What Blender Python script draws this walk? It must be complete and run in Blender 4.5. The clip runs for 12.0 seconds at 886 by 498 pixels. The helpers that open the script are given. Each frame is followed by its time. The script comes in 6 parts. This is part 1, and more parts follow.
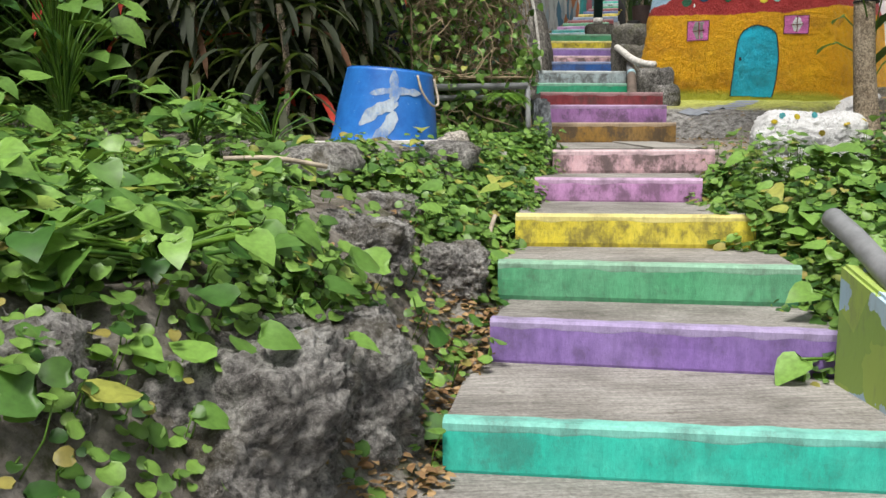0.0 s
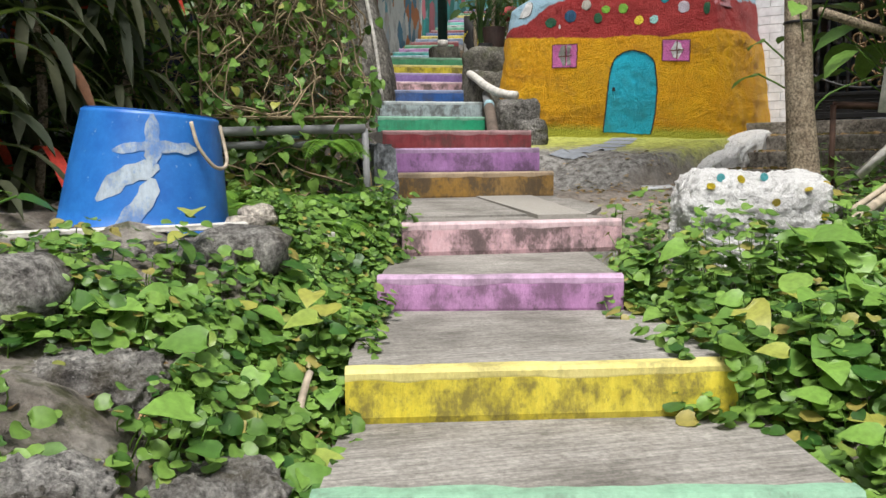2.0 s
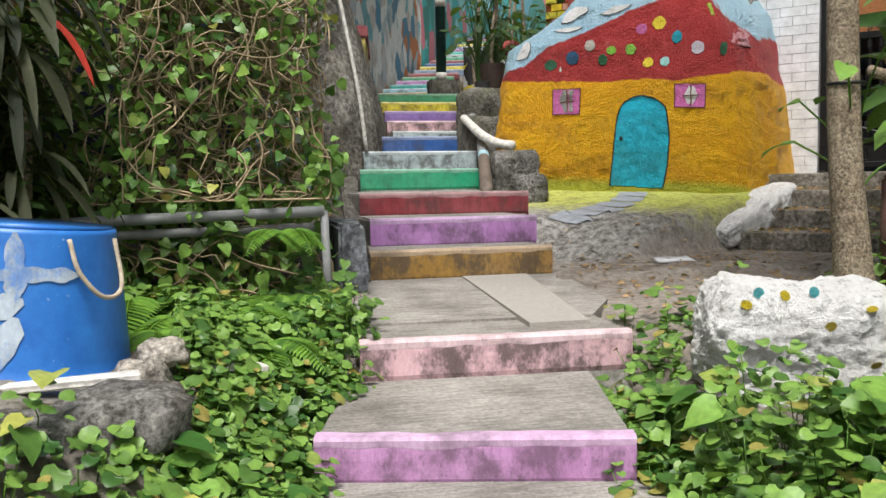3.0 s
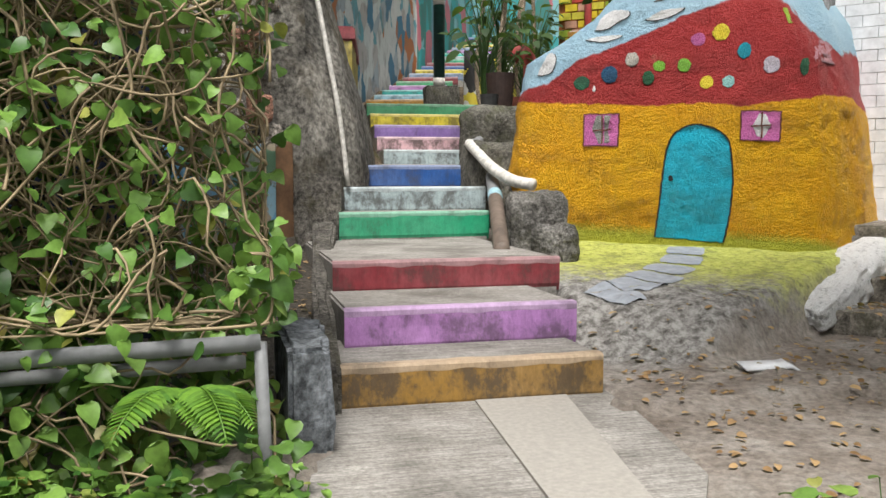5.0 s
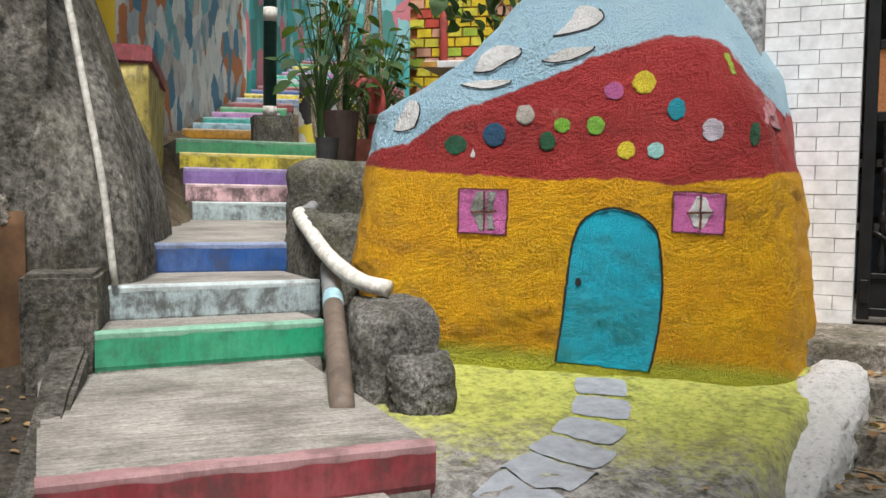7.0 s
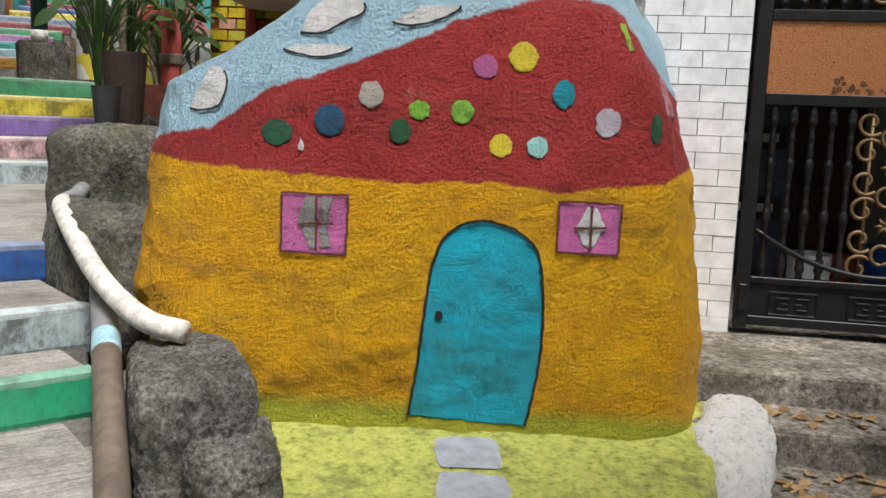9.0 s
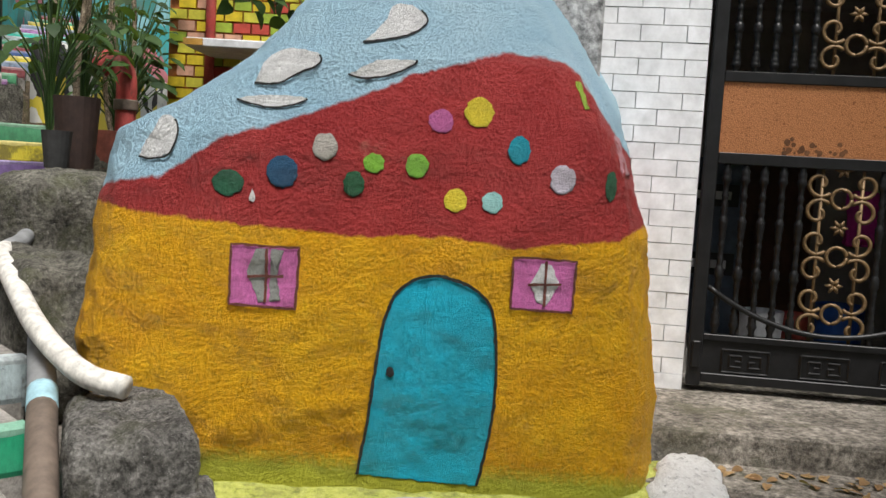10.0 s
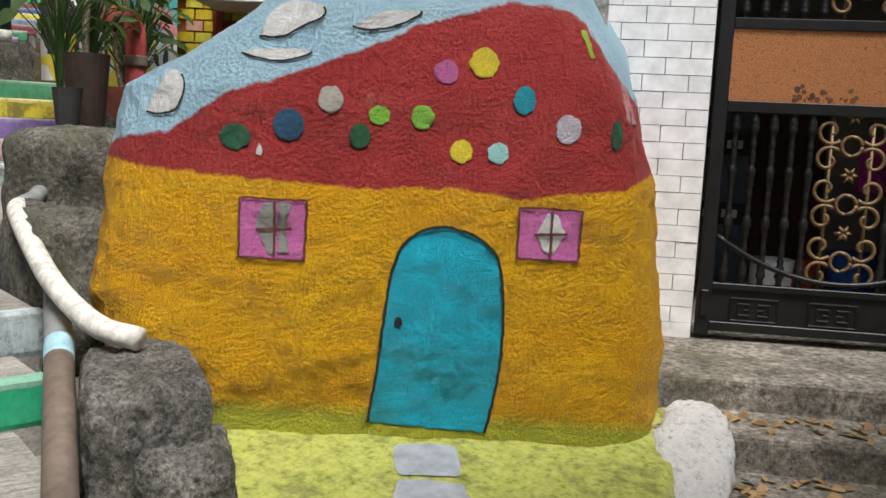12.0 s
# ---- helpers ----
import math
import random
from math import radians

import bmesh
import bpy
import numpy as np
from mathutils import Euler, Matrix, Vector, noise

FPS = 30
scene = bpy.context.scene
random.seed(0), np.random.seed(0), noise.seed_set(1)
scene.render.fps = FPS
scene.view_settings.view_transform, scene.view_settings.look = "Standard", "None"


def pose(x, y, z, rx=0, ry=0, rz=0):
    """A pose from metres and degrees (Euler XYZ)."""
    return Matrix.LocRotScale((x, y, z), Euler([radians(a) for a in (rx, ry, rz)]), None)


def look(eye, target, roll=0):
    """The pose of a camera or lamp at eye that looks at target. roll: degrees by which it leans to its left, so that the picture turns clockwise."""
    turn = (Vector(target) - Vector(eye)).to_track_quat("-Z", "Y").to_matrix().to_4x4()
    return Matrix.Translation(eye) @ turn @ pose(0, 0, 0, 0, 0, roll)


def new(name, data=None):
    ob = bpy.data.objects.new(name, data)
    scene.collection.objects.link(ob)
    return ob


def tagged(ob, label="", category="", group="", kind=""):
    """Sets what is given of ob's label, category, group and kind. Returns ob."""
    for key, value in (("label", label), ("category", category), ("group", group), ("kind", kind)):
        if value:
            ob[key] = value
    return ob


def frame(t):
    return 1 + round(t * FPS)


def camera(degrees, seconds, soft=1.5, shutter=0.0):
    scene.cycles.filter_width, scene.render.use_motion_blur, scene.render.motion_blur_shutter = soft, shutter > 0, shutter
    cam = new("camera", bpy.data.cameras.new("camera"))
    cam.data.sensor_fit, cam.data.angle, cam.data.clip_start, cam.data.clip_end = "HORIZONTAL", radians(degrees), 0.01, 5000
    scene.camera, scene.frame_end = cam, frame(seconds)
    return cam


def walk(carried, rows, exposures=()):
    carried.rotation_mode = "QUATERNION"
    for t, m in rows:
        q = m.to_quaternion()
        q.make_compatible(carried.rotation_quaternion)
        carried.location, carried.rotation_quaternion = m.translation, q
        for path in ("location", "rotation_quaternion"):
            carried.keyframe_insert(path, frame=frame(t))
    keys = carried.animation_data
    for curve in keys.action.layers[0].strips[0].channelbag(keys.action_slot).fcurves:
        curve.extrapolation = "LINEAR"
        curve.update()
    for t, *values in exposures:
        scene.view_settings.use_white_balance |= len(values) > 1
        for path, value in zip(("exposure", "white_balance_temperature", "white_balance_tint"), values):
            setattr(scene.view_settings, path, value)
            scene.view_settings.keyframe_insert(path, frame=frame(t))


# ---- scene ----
cam = camera(52.3, 12.0)
PATH = [
    (0, (-0.469, 0.682, 0.019), (-0.327, 2.662, -0.22), -0.1),
    (0.5, (-0.402, 1.131, 0.035), (-0.14, 3.096, -0.231), -0.6),
    (1, (-0.35, 1.669, 0.162), (0.009, 3.617, -0.114), -0.6),
    (1.5, (-0.232, 2.165, 0.198), (0.241, 4.098, 0.0), -0.0),
    (2, (-0.123, 2.586, 0.256), (0.356, 4.518, 0.06), -0.5),
    (2.5, (0.069, 3.023, 0.435), (0.556, 4.957, 0.288), -0.9),
    (3, (0.25, 3.4, 0.576), (0.712, 5.34, 0.425), -0.9),
    (3.2, (0.294, 3.554, 0.613), (0.736, 5.497, 0.447), -1.3),
    (4.8, (0.561, 4.857, 0.867), (1.017, 6.798, 0.713), -0.1),
    (5, (0.593, 5.054, 0.925), (1.071, 6.989, 0.766), -0.1),
    (5.5, (0.747, 5.432, 0.983), (1.353, 7.33, 0.811), 0.7),
    (6, (0.905, 5.784, 1.123), (1.552, 7.667, 0.93), 0.9),
    (6.5, (1.038, 6.298, 1.094), (1.714, 8.175, 0.951), 1.2),
    (6.7, (1.091, 6.554, 1.181), (1.834, 8.408, 1.072), 1.1),
    (8.3, (1.492, 7.816, 1.544), (2.444, 9.553, 1.269), 0.9),
    (8.5, (1.529, 7.884, 1.594), (2.578, 9.561, 1.298), 1.4),
    (9, (1.578, 7.942, 1.631), (2.755, 9.536, 1.358), 2.3),
    (9.5, (1.597, 7.995, 1.661), (2.841, 9.548, 1.46), 3.2),
    (10, (1.621, 7.971, 1.647), (2.875, 9.521, 1.487), 3.4),
    (10.5, (1.616, 7.943, 1.642), (2.871, 9.49, 1.46), 3.3),
    (11, (1.625, 7.938, 1.645), (2.875, 9.484, 1.429), 3.1),
    (11.5, (1.629, 7.93, 1.643), (2.866, 9.482, 1.398), 2.9),
    (12, (1.628, 7.927, 1.641), (2.853, 9.486, 1.378), 2.7),
]
walk(cam, [(t, look(eye, target, roll)) for t, eye, target, roll in PATH], exposures=[(0.0, 0.38), (1.5, 0.38), (3.0, 0.52), (5.5, 0.67), (6.5, 0.64), (9.0, 0.55), (12.0, 0.55)])

# ---- world and light: bright overcast day ----
world = bpy.data.worlds.new("overcast_sky")
scene.world = world
world.use_nodes = True
wn = world.node_tree
sky = wn.nodes.new("ShaderNodeTexSky")
sky.sky_type, sky.sun_disc = 'NISHITA', False
sky.sun_elevation, sky.sun_rotation = radians(62), radians(200)
sky.dust_density, sky.ozone_density, sky.air_density = 4.0, 1.0, 1.0
hsv = wn.nodes.new("ShaderNodeHueSaturation")
hsv.inputs["Saturation"].default_value = 0.35
wn.links.new(sky.outputs[0], hsv.inputs["Color"])
wn.links.new(hsv.outputs[0], wn.nodes["Background"].inputs[0])
wn.nodes["Background"].inputs[1].default_value = 0.115
sun = new("sun", bpy.data.lights.new("sun", 'SUN'))
sun.data.energy, sun.data.angle, sun.data.color = 3.2, radians(18), (1.0, 0.97, 0.92)
sun.matrix_world = look((-1.0, -2.7, 6.0), (0, 0, 0))

# ---- small helpers ----
RNG = np.random.default_rng(7)


def lerp_table(v, table):
    return float(np.interp(v, [a for a, b in table], [b for a, b in table]))


def part(name, bm, material, parent=None, label="", smooth=False):
    me = bpy.data.meshes.new(name)
    if smooth:
        for f in bm.faces:
            f.smooth = True
    bm.to_mesh(me)
    bm.free()
    me.materials.append(material)
    ob = new(name, me)
    if parent:
        ob.parent = parent
    if label:
        ob["label"] = label
    return ob


def raw(name, verts, faces, material, parent=None, label="", smooth=False):
    me = bpy.data.meshes.new(name)
    me.from_pydata([tuple(v) for v in verts], [], faces)
    me.materials.append(material)
    if smooth:
        me.polygons.foreach_set("use_smooth", [True] * len(me.polygons))
    ob = new(name, me)
    if parent:
        ob.parent = parent
    if label:
        ob["label"] = label
    return ob


def thing(name, label, category, group="", kind="", m=None):
    ob = new(name)
    if m is not None:
        ob.matrix_world = m
    return tagged(ob, label, category, group, kind)


def box(x0, y0, z0, x1, y1, z1, bevel=0.0, seg=1):
    bm = bmesh.new()
    bmesh.ops.create_cube(bm, size=1, matrix=Matrix.Translation(((x0 + x1) / 2, (y0 + y1) / 2, (z0 + z1) / 2)) @ Matrix.Diagonal((x1 - x0, y1 - y0, z1 - z0, 1)))
    if bevel:
        bmesh.ops.bevel(bm, geom=bm.edges[:], offset=bevel, segments=seg, affect='EDGES', profile=0.7)
    return bm


def prism(pts, z0, z1, bevel=0.0):
    """Upright prism over a ring of (x, y)."""
    bm = bmesh.new()
    low = [bm.verts.new((x, y, z0)) for x, y in pts]
    top = [bm.verts.new((x, y, z1)) for x, y in pts]
    n = len(pts)
    bm.faces.new(top)
    bm.faces.new(low[::-1])
    for i in range(n):
        bm.faces.new((low[i], low[(i + 1) % n], top[(i + 1) % n], top[i]))
    bmesh.ops.recalc_face_normals(bm, faces=bm.faces[:])
    if bevel:
        bmesh.ops.bevel(bm, geom=bm.edges[:], offset=bevel, segments=2, affect='EDGES')
    return bm


def roughen(bm, cuts, amount, scale, fine=0.0):
    if cuts:
        bmesh.ops.subdivide_edges(bm, edges=bm.edges[:], cuts=cuts, use_grid_fill=True)
    bm.normal_update()
    for v in bm.verts:
        p = v.co * scale
        d = noise.noise(p) * amount + noise.noise(p * 4.3) * amount * 0.4
        if fine:
            d += noise.noise(p * 17) * fine
        v.co += v.normal * d
    return bm


def boulder(cx, cy, cz, sx, sy, sz, boxy=3.0, seed=0.0, amount=0.08, sub=4, turn=0.0):
    """Uneven stone: a boxy ellipsoid with noise."""
    bm = bmesh.new()
    bmesh.ops.create_icosphere(bm, subdivisions=sub, radius=1)
    m = Matrix.Rotation(radians(turn), 3, 'Z')
    for v in bm.verts:
        c = v.co.copy()
        k = (abs(c.x) ** boxy + abs(c.y) ** boxy + abs(c.z) ** boxy) ** (-1 / boxy)
        c *= k
        q = c * 1.3 + Vector((seed, seed * 2, 0))
        c *= 1 + amount * noise.noise(q) * 1.1 + amount * 0.6 * noise.noise(q * 3) + amount * 0.35 * noise.noise(q * 8) + amount * 0.3 * noise.noise(q * 19) + amount * 0.16 * noise.noise(q * 43)
        v.co = m @ Vector((c.x * sx, c.y * sy, c.z * sz)) + Vector((cx, cy, cz))
    return bm


def smooth_line(pts, n):
    """Catmull-Rom points along a few knots."""
    P = [np.array(p, float) for p in pts]
    P = [2 * P[0] - P[1]] + P + [2 * P[-1] - P[-2]]
    out = []
    for i in range(1, len(P) - 2):
        for k in range(n):
            t = k / n
            a, b, c, d = P[i - 1:i + 3]
            out.append(0.5 * (2 * b + (c - a) * t + (2 * a - 5 * b + 4 * c - d) * t * t + (3 * b - a - 3 * c + d) * t ** 3))
    out.append(P[-2])
    return out


def tube_data(line, radius, sides=8, caps=True):
    """Verts and faces of a tube; radius may be one number or a number for each point."""
    L = np.array(line, float)
    n = len(L)
    R = np.full(n, radius, float) if np.isscalar(radius) else np.array(radius, float)
    T = np.gradient(L, axis=0)
    T /= np.linalg.norm(T, axis=1)[:, None] + 1e-9
    ref = np.array((0.31, 0.17, 0.93)) if abs(T[0][2]) < 0.9 else np.array((1.0, 0.1, 0.0))
    A = np.cross(T, ref)
    A /= np.linalg.norm(A, axis=1)[:, None] + 1e-9
    B = np.cross(T, A)
    ang = np.linspace(0, 2 * math.pi, sides, endpoint=False)
    V = (L[:, None] + R[:, None, None] * (A[:, None] * np.cos(ang)[None, :, None] + B[:, None] * np.sin(ang)[None, :, None])).reshape(-1, 3)
    F = [(i * sides + k, i * sides + (k + 1) % sides, (i + 1) * sides + (k + 1) % sides, (i + 1) * sides + k) for i in range(n - 1) for k in range(sides)]
    if caps:
        F += [tuple(range(sides))[::-1], tuple((n - 1) * sides + k for k in range(sides))]
    return V, F


def tubes(name, lines, radius, material, parent=None, label="", sides=6):
    V, F, o = [], [], 0
    for i, ln in enumerate(lines):
        r = radius[i] if isinstance(radius, list) else radius
        v, f = tube_data(ln, r, sides)
        V.append(v)
        F += [tuple(a + o for a in q) for q in f]
        o += len(v)
    return raw(name, np.concatenate(V), F, material, parent, label, smooth=True)


def pipe(name, pts, radius, material, parent=None, label="", n=6, sides=14):
    return tubes(name, [smooth_line(pts, n)], radius, material, parent, label, sides)


# leaf blades: (x across, y along, z lift), unit length
def blade(kind):
    if kind == "heart":
        half = [(0.0, 0.0), (0.28, -0.08), (0.46, 0.12), (0.44, 0.38), (0.26, 0.7), (0.0, 1.0)]
    elif kind == "round":
        half = [(0.0, 0.0), (0.3, -0.12), (0.52, 0.14), (0.5, 0.48), (0.3, 0.78), (0.0, 0.86)]
    elif kind == "oval":
        half = [(0.0, 0.0), (0.2, 0.15), (0.3, 0.42), (0.22, 0.74), (0.0, 1.0)]
    elif kind == "strap":
        half = [(0.0, 0.0), (0.05, 0.1), (0.06, 0.4), (0.05, 0.75), (0.0, 1.0)]
    else:
        half = [(0.0, 0.0), (0.16, 0.1), (0.22, 0.3), (0.14, 0.7), (0.0, 1.0)]
    mid = [(0.0, y, -0.05 + (0.06 if 0.2 < y < 0.8 else 0)) for x, y in half]
    V, F = list(mid), []
    for sgn in (-1, 1):
        o = len(V)
        V += [(sgn * x, y, 0.16 * abs(x) - 0.18 * y * y) for x, y in half[1:-1]]
        idx = [0] + [o + i for i in range(len(half) - 2)] + [len(half) - 1]
        for i in range(len(half) - 1):
            q = [i, i + 1, idx[i + 1], idx[i]]
            q = [a for j, a in enumerate(q) if a not in q[:j]]
            if len(q) > 2:
                F.append(tuple(q if sgn < 0 else q[::-1]))
    for i in range(len(half)):
        V[i] = (0, V[i][1], V[i][2] - 0.18 * V[i][1] ** 2)
    return np.array(V, float), F


def leaves(name, P, D, N, S, kind, material, parent=None, label="", width=1.0):
    """Leaves with their base at P, pointing along D, face normal near N, size S."""
    V0, F0 = blade(kind)
    V0 = V0 * np.array((width, 1, 1))
    P, D, N, S = (np.asarray(a, float) for a in (P, D, N, S))
    D = D / (np.linalg.norm(D, axis=1)[:, None] + 1e-9)
    X = np.cross(D, N)
    X /= np.linalg.norm(X, axis=1)[:, None] + 1e-9
    Z = np.cross(X, D)
    V = P[:, None] + S[:, None, None] * (V0[None, :, 0, None] * X[:, None] + V0[None, :, 1, None] * D[:, None] + V0[None, :, 2, None] * Z[:, None])
    n = len(V0)
    F = [tuple(a + i * n for a in f) for i in range(len(P)) for f in F0]
    return raw(name, V.reshape(-1, 3), F, material, parent, label, smooth=True)


# ---- materials ----
def mat(name, rough=0.8, metal=0.0, spec=0.4):
    m = bpy.data.materials.new(name)
    m.use_nodes = True
    b = m.node_tree.nodes["Principled BSDF"]
    b.inputs["Roughness"].default_value, b.inputs["Metallic"].default_value = rough, metal
    b.inputs["Specular IOR Level"].default_value = spec
    return m, m.node_tree, b


def node(nt, kind, **inputs):
    n = nt.nodes.new(kind)
    for k, v in inputs.items():
        n.inputs[k].default_value = v
    return n


def noise_tex(nt, co, scale, detail=6, rough=0.6, stretch=(1, 1, 1)):
    mp = nt.nodes.new("ShaderNodeMapping")
    mp.inputs["Scale"].default_value = stretch
    nt.links.new(co, mp.inputs[0])
    t = node(nt, "ShaderNodeTexNoise", Scale=scale, Detail=detail, Roughness=rough)
    nt.links.new(mp.outputs[0], t.inputs["Vector"])
    return t.outputs["Fac"]


def ramp(nt, fac, stops):
    r = nt.nodes.new("ShaderNodeValToRGB")
    while len(r.color_ramp.elements) < len(stops):
        r.color_ramp.elements.new(0.5)
    for e, (p, c) in zip(r.color_ramp.elements, stops):
        e.position = p
        e.color = (*c, 1) if not np.isscalar(c) else (c, c, c, 1)
    nt.links.new(fac, r.inputs[0])
    return r.outputs[0]


def mixc(nt, fac, a, b, blend='MIX'):
    m = nt.nodes.new("ShaderNodeMix")
    m.data_type, m.blend_type = 'RGBA', blend
    for sock, v in ((m.inputs[0], fac), (m.inputs[6], a), (m.inputs[7], b)):
        if isinstance(v, bpy.types.NodeSocket):
            nt.links.new(v, sock)
        elif np.isscalar(v):
            sock.default_value = v
        else:
            sock.default_value = (*v, 1)
    return m.outputs[2]


def bump(nt, b, height, strength, dist=0.01):
    bp = node(nt, "ShaderNodeBump", Strength=strength, Distance=dist)
    nt.links.new(height, bp.inputs["Height"])
    nt.links.new(bp.outputs[0], b.inputs["Normal"])


def coords(nt, which="Object"):
    return nt.nodes.new("ShaderNodeTexCoord").outputs[which]


def geo_pos(nt):
    return nt.nodes.new("ShaderNodeNewGeometry").outputs["Position"]


def stone_mat(name, dark, light, moss=None, scale=3.0, bumps=0.6, rough=0.9, speck=0.0, dist=0.02):
    m, nt, b = mat(name, rough, spec=0.25)
    co = geo_pos(nt)
    n1 = noise_tex(nt, co, scale, 8, 0.65)
    n2 = noise_tex(nt, co, scale * 9, 6, 0.7)
    c = ramp(nt, n1, [(0.3, dark), (0.7, light)])
    c = mixc(nt, 0.85, c, ramp(nt, n2, [(0.36, 0.12), (0.52, 0.5), (0.66, 0.9)]), 'OVERLAY')
    pits = noise_tex(nt, co, scale * 4, 9, 0.8)
    c = mixc(nt, ramp(nt, pits, [(0.34, 0.85), (0.46, 0.0)]), c, tuple(a * 0.35 for a in dark))
    if moss:
        n3 = noise_tex(nt, co, scale * 0.8, 5, 0.7)
        c = mixc(nt, ramp(nt, n3, [(0.52, 0.0), (0.66, 0.75)]), c, moss)
    if speck:
        n4 = noise_tex(nt, co, scale * 26, 3, 0.6)
        c = mixc(nt, ramp(nt, n4, [(0.62, 0.0), (0.7, speck)]), c, (0.72, 0.7, 0.66))
    nt.links.new(c, b.inputs["Base Color"])
    h = mixc(nt, 0.5, pits, n2)
    bump(nt, b, h, min(1.0, bumps * 1.3), dist * 1.6)
    return m


def paint_mat(name, colour, wear=0.5, rough=0.6, chip=(0.055, 0.047, 0.04), vertical=True, seed=0.0):
    """Old wall paint on concrete: dirty streaks, chips and faded spots."""
    m, nt, b = mat(name, rough, spec=0.35)
    co = geo_pos(nt)
    mp = nt.nodes.new("ShaderNodeMapping")
    mp.inputs["Location"].default_value = (seed, seed * 1.7, seed * 0.4)
    nt.links.new(co, mp.inputs[0])
    co = mp.outputs[0]
    n1 = noise_tex(nt, co, 6, 8, 0.7, (1, 1, 0.8))
    n2 = noise_tex(nt, co, 60, 6, 0.75, (1, 1, 0.5) if vertical else (1, 1, 1))
    n3 = noise_tex(nt, co, 2.2, 4, 0.6)
    streak = noise_tex(nt, co, 26, 6, 0.65, (1, 1, 0.12))
    faded = tuple(min(1, x * 0.75 + 0.15) for x in colour)
    dark = tuple(x * 0.5 + 0.01 for x in colour)

    def plus(p, k, q):
        a = nt.nodes.new("ShaderNodeMath")
        a.operation = 'MULTIPLY_ADD'
        nt.links.new(p, a.inputs[0])
        a.inputs[1].default_value = k
        nt.links.new(q, a.inputs[2])
        return a.outputs[0]
    c = mixc(nt, ramp(nt, n3, [(0.35, 0.0), (0.75, 0.5)]), colour, faded)
    # run-down dirt, patches rubbed thin, then small chips down to the concrete
    c = mixc(nt, ramp(nt, plus(streak, 0.7, n1), [(0.8 - 0.1 * wear, 0.0), (0.98, min(0.9, 0.25 + 0.6 * wear))]), c, dark)
    c = mixc(nt, ramp(nt, plus(n2, 0.5, n1), [(0.83 - 0.15 * wear, 0.0), (0.96 - 0.14 * wear, min(0.9, 0.2 + wear * 0.6))]), c, chip)
    c = mixc(nt, ramp(nt, n2, [(0.66 - 0.04 * wear, 0.0), (0.72 - 0.04 * wear, 0.5)]), c, chip)
    c = mixc(nt, 0.25, c, ramp(nt, n2, [(0.35, 0.25), (0.65, 0.75)]), 'OVERLAY')
    nt.links.new(c, b.inputs["Base Color"])
    bump(nt, b, plus(streak, 0.4, n2), 0.5, 0.007)
    return m


def leaf_mat(name, dark, light, old=None, rough=0.45):
    m, nt, b = mat(name, rough, spec=0.45)
    isl = nt.nodes.new("ShaderNodeNewGeometry").outputs["Random Per Island"]
    stops = [(0.0, dark), (0.75, light)]
    if old:
        stops += [(0.93, light), (0.97, old)]
    c = ramp(nt, isl, stops)
    n = noise_tex(nt, geo_pos(nt), 45, 4, 0.6)
    c = mixc(nt, 0.45, c, ramp(nt, n, [(0.3, 0.25), (0.7, 0.8)]), 'OVERLAY')
    nt.links.new(c, b.inputs["Base Color"])
    tr = node(nt, "ShaderNodeBsdfTranslucent")
    nt.links.new(mixc(nt, 0.5, c, (0.25, 0.4, 0.04)), tr.inputs[0])
    mx = nt.nodes.new("ShaderNodeMixShader")
    mx.inputs[0].default_value = 0.22
    out = nt.nodes["Material Output"]
    nt.links.new(b.outputs[0], mx.inputs[1])
    nt.links.new(tr.outputs[0], mx.inputs[2])
    nt.links.new(mx.outputs[0], out.inputs[0])
    bump(nt, b, n, 0.2, 0.003)
    return m


def plain_mat(name, colour, rough=0.6, metal=0.0, var=0.25, scale=12, bumps=0.15, spec=0.4):
    m, nt, b = mat(name, rough, metal, spec)
    n = noise_tex(nt, geo_pos(nt), scale, 6, 0.65)
    n2 = noise_tex(nt, geo_pos(nt), scale * 6, 4, 0.6)
    lo = tuple(c * (1 - var) for c in colour)
    hi = tuple(min(1, c * (1 + var)) for c in colour)
    c = ramp(nt, n, [(0.3, lo), (0.7, hi)])
    nt.links.new(c, b.inputs["Base Color"])
    bump(nt, b, n2, bumps, 0.004)
    return m


def tread_mat():
    """Broom-finished worn concrete."""
    m, nt, b = mat("worn_concrete", 0.88, spec=0.25)
    co = geo_pos(nt)
    lines = noise_tex(nt, co, 9, 5, 0.7, (0.6, 9, 1))
    big = noise_tex(nt, co, 2.2, 6, 0.65)
    fine = noise_tex(nt, co, 60, 4, 0.7)
    c = ramp(nt, big, [(0.3, (0.13, 0.12, 0.106)), (0.5, (0.245, 0.23, 0.21)), (0.75, (0.37, 0.35, 0.325))])
    c = mixc(nt, 0.36, c, ramp(nt, lines, [(0.38, 0.15), (0.6, 0.8)]), 'OVERLAY')
    spots = noise_tex(nt, co, 17, 6, 0.75)
    c = mixc(nt, ramp(nt, spots, [(0.58, 0.0), (0.7, 0.6)]), c, (0.1, 0.088, 0.072))
    c = mixc(nt, 0.35, c, ramp(nt, fine, [(0.35, 0.15), (0.65, 0.85)]), 'OVERLAY')
    nt.links.new(c, b.inputs["Base Color"])
    bump(nt, b, mixc(nt, 0.4, lines, fine), 0.8, 0.01)
    return m


